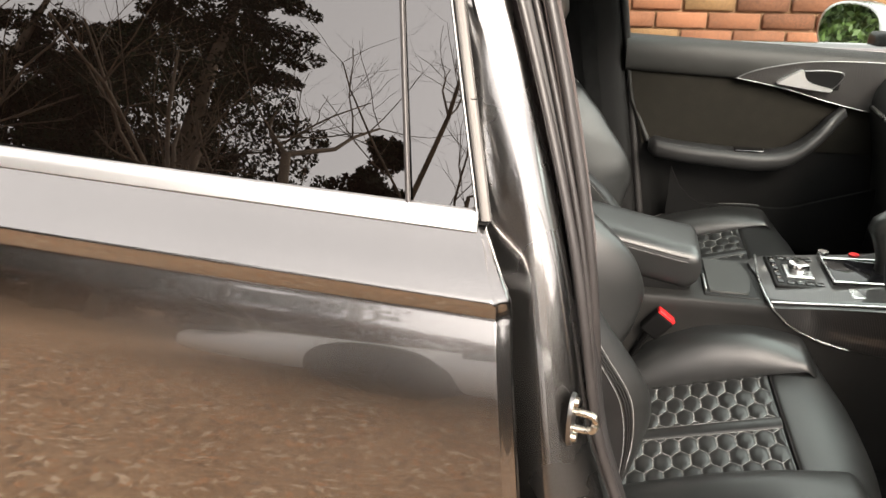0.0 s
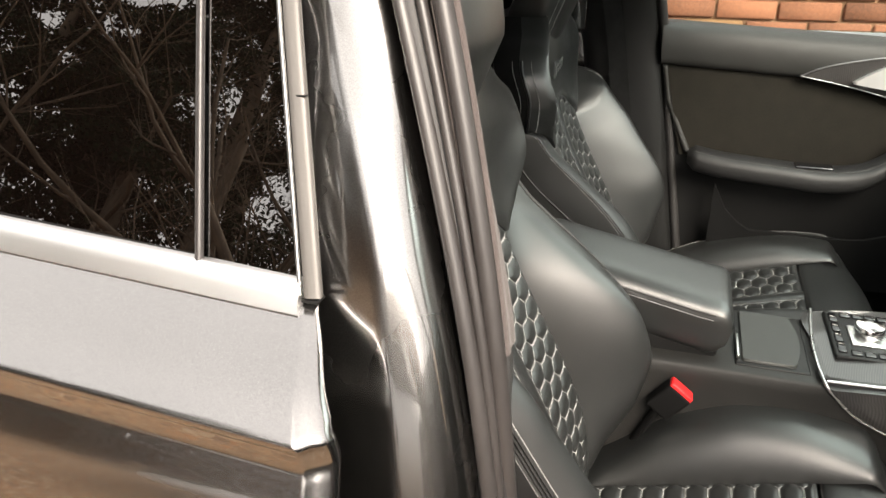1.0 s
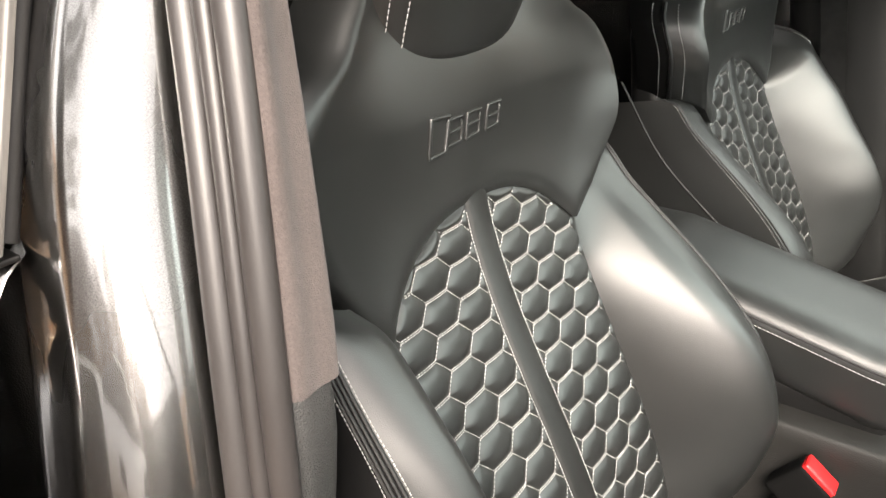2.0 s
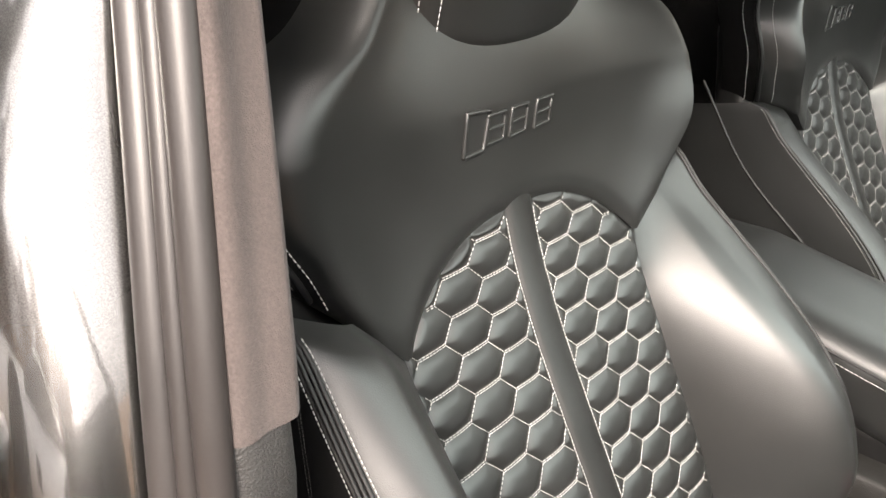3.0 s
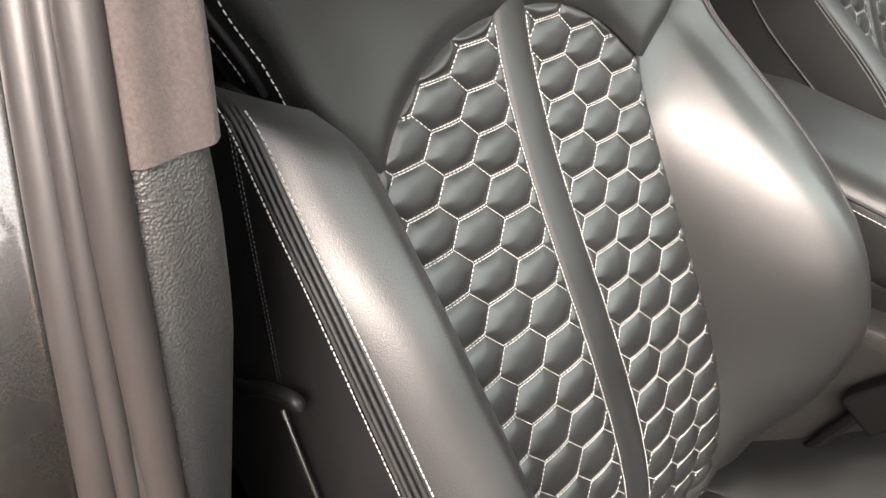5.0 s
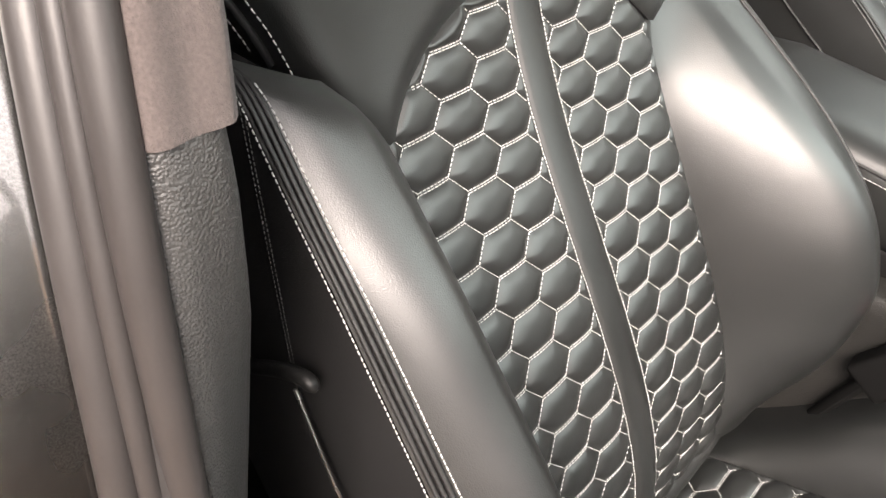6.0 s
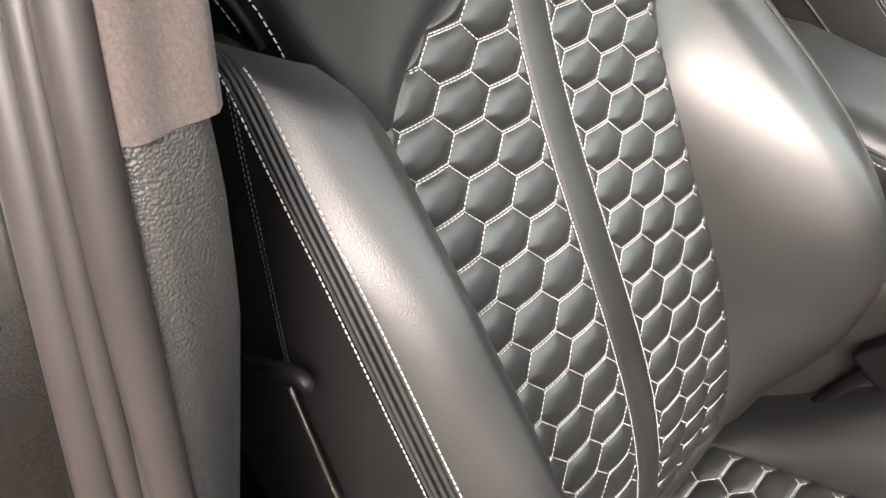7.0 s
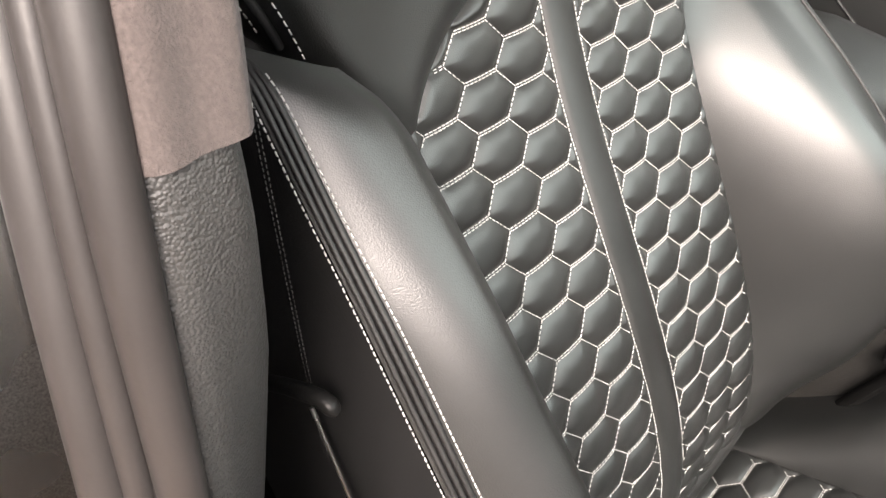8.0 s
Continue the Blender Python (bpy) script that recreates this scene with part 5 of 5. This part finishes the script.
def white_car(m):
    """A low white sports car: body loft, glasshouse, four wheels."""
    c = thing("parked_car", (0, 0, 0), "low white sports car parked on the gravel", "car")
    stations = [(-2.70, 0.50, 0.26, 0.50), (-2.58, 0.78, 0.18, 0.60), (-2.10, 0.90, 0.16, 0.70), (-1.35, 0.94, 0.16, 0.80), (-0.9, 0.93, 0.16, 0.86), (-0.4, 0.92, 0.16, 0.90), (0.4, 0.92, 0.16, 0.92), (1.2, 0.95, 0.16, 0.94), (1.8, 0.92, 0.18, 0.92), (2.15, 0.80, 0.24, 0.80), (2.22, 0.6, 0.32, 0.70)]
    rings = []
    fine = smooth_line(np.array(stations), 60)
    for sx, w, z0, z1 in fine:
        sec = ring_section(w, (z1 - z0) / 2, 2.3, 40)
        rings.append(np.stack([np.full(40, sx), sec[:, 0], (z0 + z1) / 2 + sec[:, 1]], 1))
    part("body", capped(np.array(rings)), WHITE_PAINT, c, "white painted body")
    rings = []
    for sx, w, z1 in smooth_line(np.array([(-0.95, 0.74, 0.86), (-0.5, 0.68, 1.07), (0.0, 0.62, 1.21), (0.5, 0.60, 1.22), (1.0, 0.62, 1.12), (1.6, 0.68, 0.95)]), 30):
        sec = ring_section(w, (z1 - 0.70) / 2, 3.0, 32)
        rings.append(np.stack([np.full(32, sx), sec[:, 0], (0.70 + z1) / 2 + sec[:, 1]], 1))
    part("glasshouse", capped(np.array(rings)), GLOSS, c, "dark glasshouse")
    rings = []
    for sx, w, z1 in smooth_line(np.array([(-0.2, 0.56, 1.17), (0.2, 0.56, 1.228), (0.6, 0.55, 1.222), (1.0, 0.56, 1.14)]), 16):
        rings.append(np.array([(sx, -w, z1 - 0.03), (sx, -w * 0.5, z1 + 0.012), (sx, w * 0.5, z1 + 0.012), (sx, w, z1 - 0.03), (sx, 0, z1 - 0.06)]))
    part("roof_panel", capped(np.array(rings)), WHITE_PAINT, c)
    for wx in (-1.35, 1.30):
        for sg in (-1, 1):
            w = part("wheel", tube([(wx, sg * 0.74, 0.33), (wx, sg * 0.96, 0.33)], 0.33, 32), TYRE, c)
            for k in range(5):
                a = k * 2 * math.pi / 5
                part("spoke", tube([(wx, sg * 0.968, 0.33), (wx + 0.23 * math.cos(a), sg * 0.968, 0.33 + 0.23 * math.sin(a))], 0.022, 6), BLACK, w)
        for sg in (-1, 1):
            part("wheel_arch", tube([(wx, sg * 0.70, 0.36), (wx, sg * 0.948, 0.36)], [0.40, 0.40], 36), NEAR_BLACK, c, "dark wheel arch")
    for sg in (-1, 1):
        part("headlight", moved(rounded_box(-0.18, 0.18, -0.09, 0.09, -0.035, 0.035, 0.03), pose(-2.36, sg * 0.70, 0.62, 0, -12, sg * -18)), GLOSS, c, "dark headlight")
        part("side_vent", rounded_box(-0.55, -0.25, sg * 0.92 - 0.02, sg * 0.92 + 0.02, 0.50, 0.62, 0.015), BLACK, c)
    c.matrix_basis = m
    return c


white_car(pose(0.50, -2.85, 0, 0, 0, 3))


def bare_tree(at, height, seed, mat=BARK):
    """A bare winter tree: tapered trunk, limbs and fine twigs."""
    rng = random.Random(seed)
    limbs, twigs = [], []

    def grow(p, d, length, r, level):
        pts, q, v = [p.copy()], p.copy(), d.copy()
        n = 5
        for _ in range(n):
            v = (v + Vector((rng.uniform(-1, 1), rng.uniform(-1, 1), rng.uniform(-0.3, 0.6))) * 0.22).normalized()
            q = q + v * (length / n)
            pts.append(q.copy())
        rad = np.linspace(r, r * 0.45, n + 1)
        (limbs if level < 2 else twigs).append(tube(np.array([x[:] for x in pts]), rad, 7 if level < 2 else 4))
        if level >= 4 or r < 0.004:
            return
        for _ in range(rng.randint(3, 5) if level < 3 else 4):
            k = rng.randint(1, n)
            side = Vector((rng.uniform(-1, 1), rng.uniform(-1, 1), rng.uniform(-0.1, 0.8))).normalized()
            grow(pts[k], (v * 0.5 + side).normalized(), length * rng.uniform(0.45, 0.7), rad[k] * 0.55, level + 1)

    grow(Vector(at), Vector((0, 0, 1)), height * 0.6, height * 0.018, 0)
    t = thing("bare_tree", at, "leafless winter tree with fine branches", "tree", group="trees behind the drive")
    part("trunk", join(*limbs), mat, t)
    part("branches", join(*twigs), mat, t, "fine bare twigs")
    return t


def leaf_cloud(centres, count, size, seed):
    """Many small leaves about a few lumps."""
    rng = np.random.RandomState(seed)
    k = rng.randint(0, len(centres), count)
    c = np.array([x[:3] for x in centres])[k]
    rad = np.array([x[3] for x in centres])[k]
    d = rng.normal(size=(count, 3))
    d /= np.linalg.norm(d, axis=1)[:, None]
    p = c + d * (rad * rng.uniform(0.55, 1.08, count))[:, None]
    a = rng.normal(size=(count, 3))
    a /= np.linalg.norm(a, axis=1)[:, None]
    b = np.cross(a, rng.normal(size=(count, 3)))
    b /= np.linalg.norm(b, axis=1)[:, None]
    s = size * rng.uniform(0.6, 1.4, count)[:, None]
    v = np.stack([p - a * s, p + b * s * 0.45, p + a * s, p - b * s * 0.45], 1).reshape(-1, 3)
    return v, np.arange(count * 4).reshape(-1, 4).tolist()


def conifer(at, height, seed):
    rng = random.Random(seed)
    t = thing("conifer_tree", at, "dense dark evergreen tree", "tree", group="trees behind the drive")
    x, y, _ = at
    part("trunk", tube([(x, y, 0), (x + 0.1, y, height * 0.5), (x, y, height * 0.97)], [height * 0.02, height * 0.013, 0.02], 9), BARK, t)
    lumps = []
    for k in range(64):
        f = rng.uniform(0.12, 1.0)
        reach = (1.03 - f) ** 0.75 * height * 0.27 + 0.3
        a = rng.uniform(0, 6.28)
        for j in range(1, 7):
            q = j / 6
            lumps.append((x + reach * q * math.cos(a), y + reach * q * math.sin(a), f * height + 0.25 * reach * q * (1 - 1.5 * q), (0.62 - 0.42 * q) * (0.5 + 0.05 * height * (1.05 - f))))
    part("crown", leaf_cloud(lumps, 42000 if y > -9 and x > -10 else 24000, 0.052 if y > -9 and x > -10 else 0.075, seed), NEEDLES, t)


def hedge(x0, x1, y, height, seed, mat, label):
    rng = random.Random(seed)
    t = thing("hedge", ((x0 + x1) / 2, y, 0), label, "hedge")
    lumps = [(rng.uniform(x0, x1), y + rng.uniform(-0.5, 0.5), rng.uniform(0.2, height), 0.4) for _ in range(int((x1 - x0) * 12))]
    part("foliage", leaf_cloud(lumps, int((x1 - x0) * 2400), 0.075, seed), mat, t)
    for k in range(int((x1 - x0) / 1.2)):
        x = x0 + 0.6 + k * 1.2
        part("stem", tube([(x, y, 0), (x + 0.1, y, height * 0.5), (x, y + 0.1, height * 0.9)], [0.03, 0.02, 0.01], 6), BARK, t)


for k, (x, y, h) in enumerate([(-6.4, -6.3, 8.5), (-2.6, -9.0, 10.5), (-9.6, -6.6, 9.0), (-4.3, -7.4, 9.5), (3.5, -11.0, 9.0), (-3.2, -5.9, 6.5), (-5.2, -5.7, 7.0), (-8.0, -5.8, 7.5)]):
    bare_tree((x, y, 0), h, 20 + k)
for k, (x, y, h) in enumerate([(-6.9, -8.2, 13.0), (-9.2, -8.8, 12.0), (-14.6, -8.0, 13.0), (-17.0, -8.6, 12.0), (-19.0, -9.5, 13.0), (-9.0, -12.0, 15.0), (-11.8, -10.4, 10.0), (-10.9, -7.7, 11.5), (-13.0, -12.5, 13.0), (-4.8, -12.5, 9.0), (5.0, -16.0, 12.0)]):
    conifer((x, y, 0), h, 50 + k)
hedge(-20, 8, -7.4, 2.2, 5, BRONZE, "bronze-leaved beech hedge beside the drive")
hedge(-9, 9, 4.6, 1.7, 8, LEAVES, "clipped green hedge behind the brick wall")
hedge(-14, -9.5, 3.2, 2.6, 9, LEAVES, "tall green hedge at the end of the drive")

# ---------- brick wall beyond the car ----------
WALL_Y, WALL_TOP = 3.65, 1.28
wall = part("wall_north", rounded_box(-4.5, 7.0, WALL_Y + 0.006, WALL_Y + 0.22, -0.05, WALL_TOP, 0.004), MORTAR, None, smooth=False)
tagged(wall, "weathered orange-red brick garden wall with pale mortar", "wall", kind="structure")
rest = []
rng = random.Random(11)
bricks = []
for k in range(3):
    v, f = rounded_box(-0.1075, 0.1075, -0.012, 0.05, -0.0325, 0.0325, 0.004 + 0.002 * k, 1)
    v = np.array(v)
    v[:, 1] += 0.0015 * np.sin(v[:, 0] * 40 + k * 2) + 0.001 * np.cos(v[:, 2] * 90 + k)
    bricks.append((v, f))
shared = {(k, mt.name): mesh_data("brick", *bricks[k], mt, True) for k in range(3) for mt in (BRICK, BRICK_BUFF)}
row = 0
z = 0.0325
while z < WALL_TOP - 0.02:
    x = -4.5 + (0.1125 if row % 2 else 0.0)
    while x < 7.0:
        k, buff = rng.randrange(3), rng.random() < 0.28
        jx, jz, jy = rng.uniform(-0.002, 0.002), rng.uniform(-0.0015, 0.0015), rng.uniform(-0.003, 0.003)
        if -0.5 < x < 2.6 and 0.45 < z < 1.55:
            ob = new("brick", shared[(k, (BRICK_BUFF if buff else BRICK).name)])
            ob.location = (x + jx, WALL_Y + jy, z + jz)
            ob.parent = wall
        else:
            rest.append((bricks[k][0] + np.array([x + jx, WALL_Y + jy, z + jz]), bricks[k][1]))
        x += 0.225
    row += 1
    z += 0.075
far_bricks = part("brickwork", join(*rest), BRICK, wall)
tagged(far_bricks, kind="stuff")
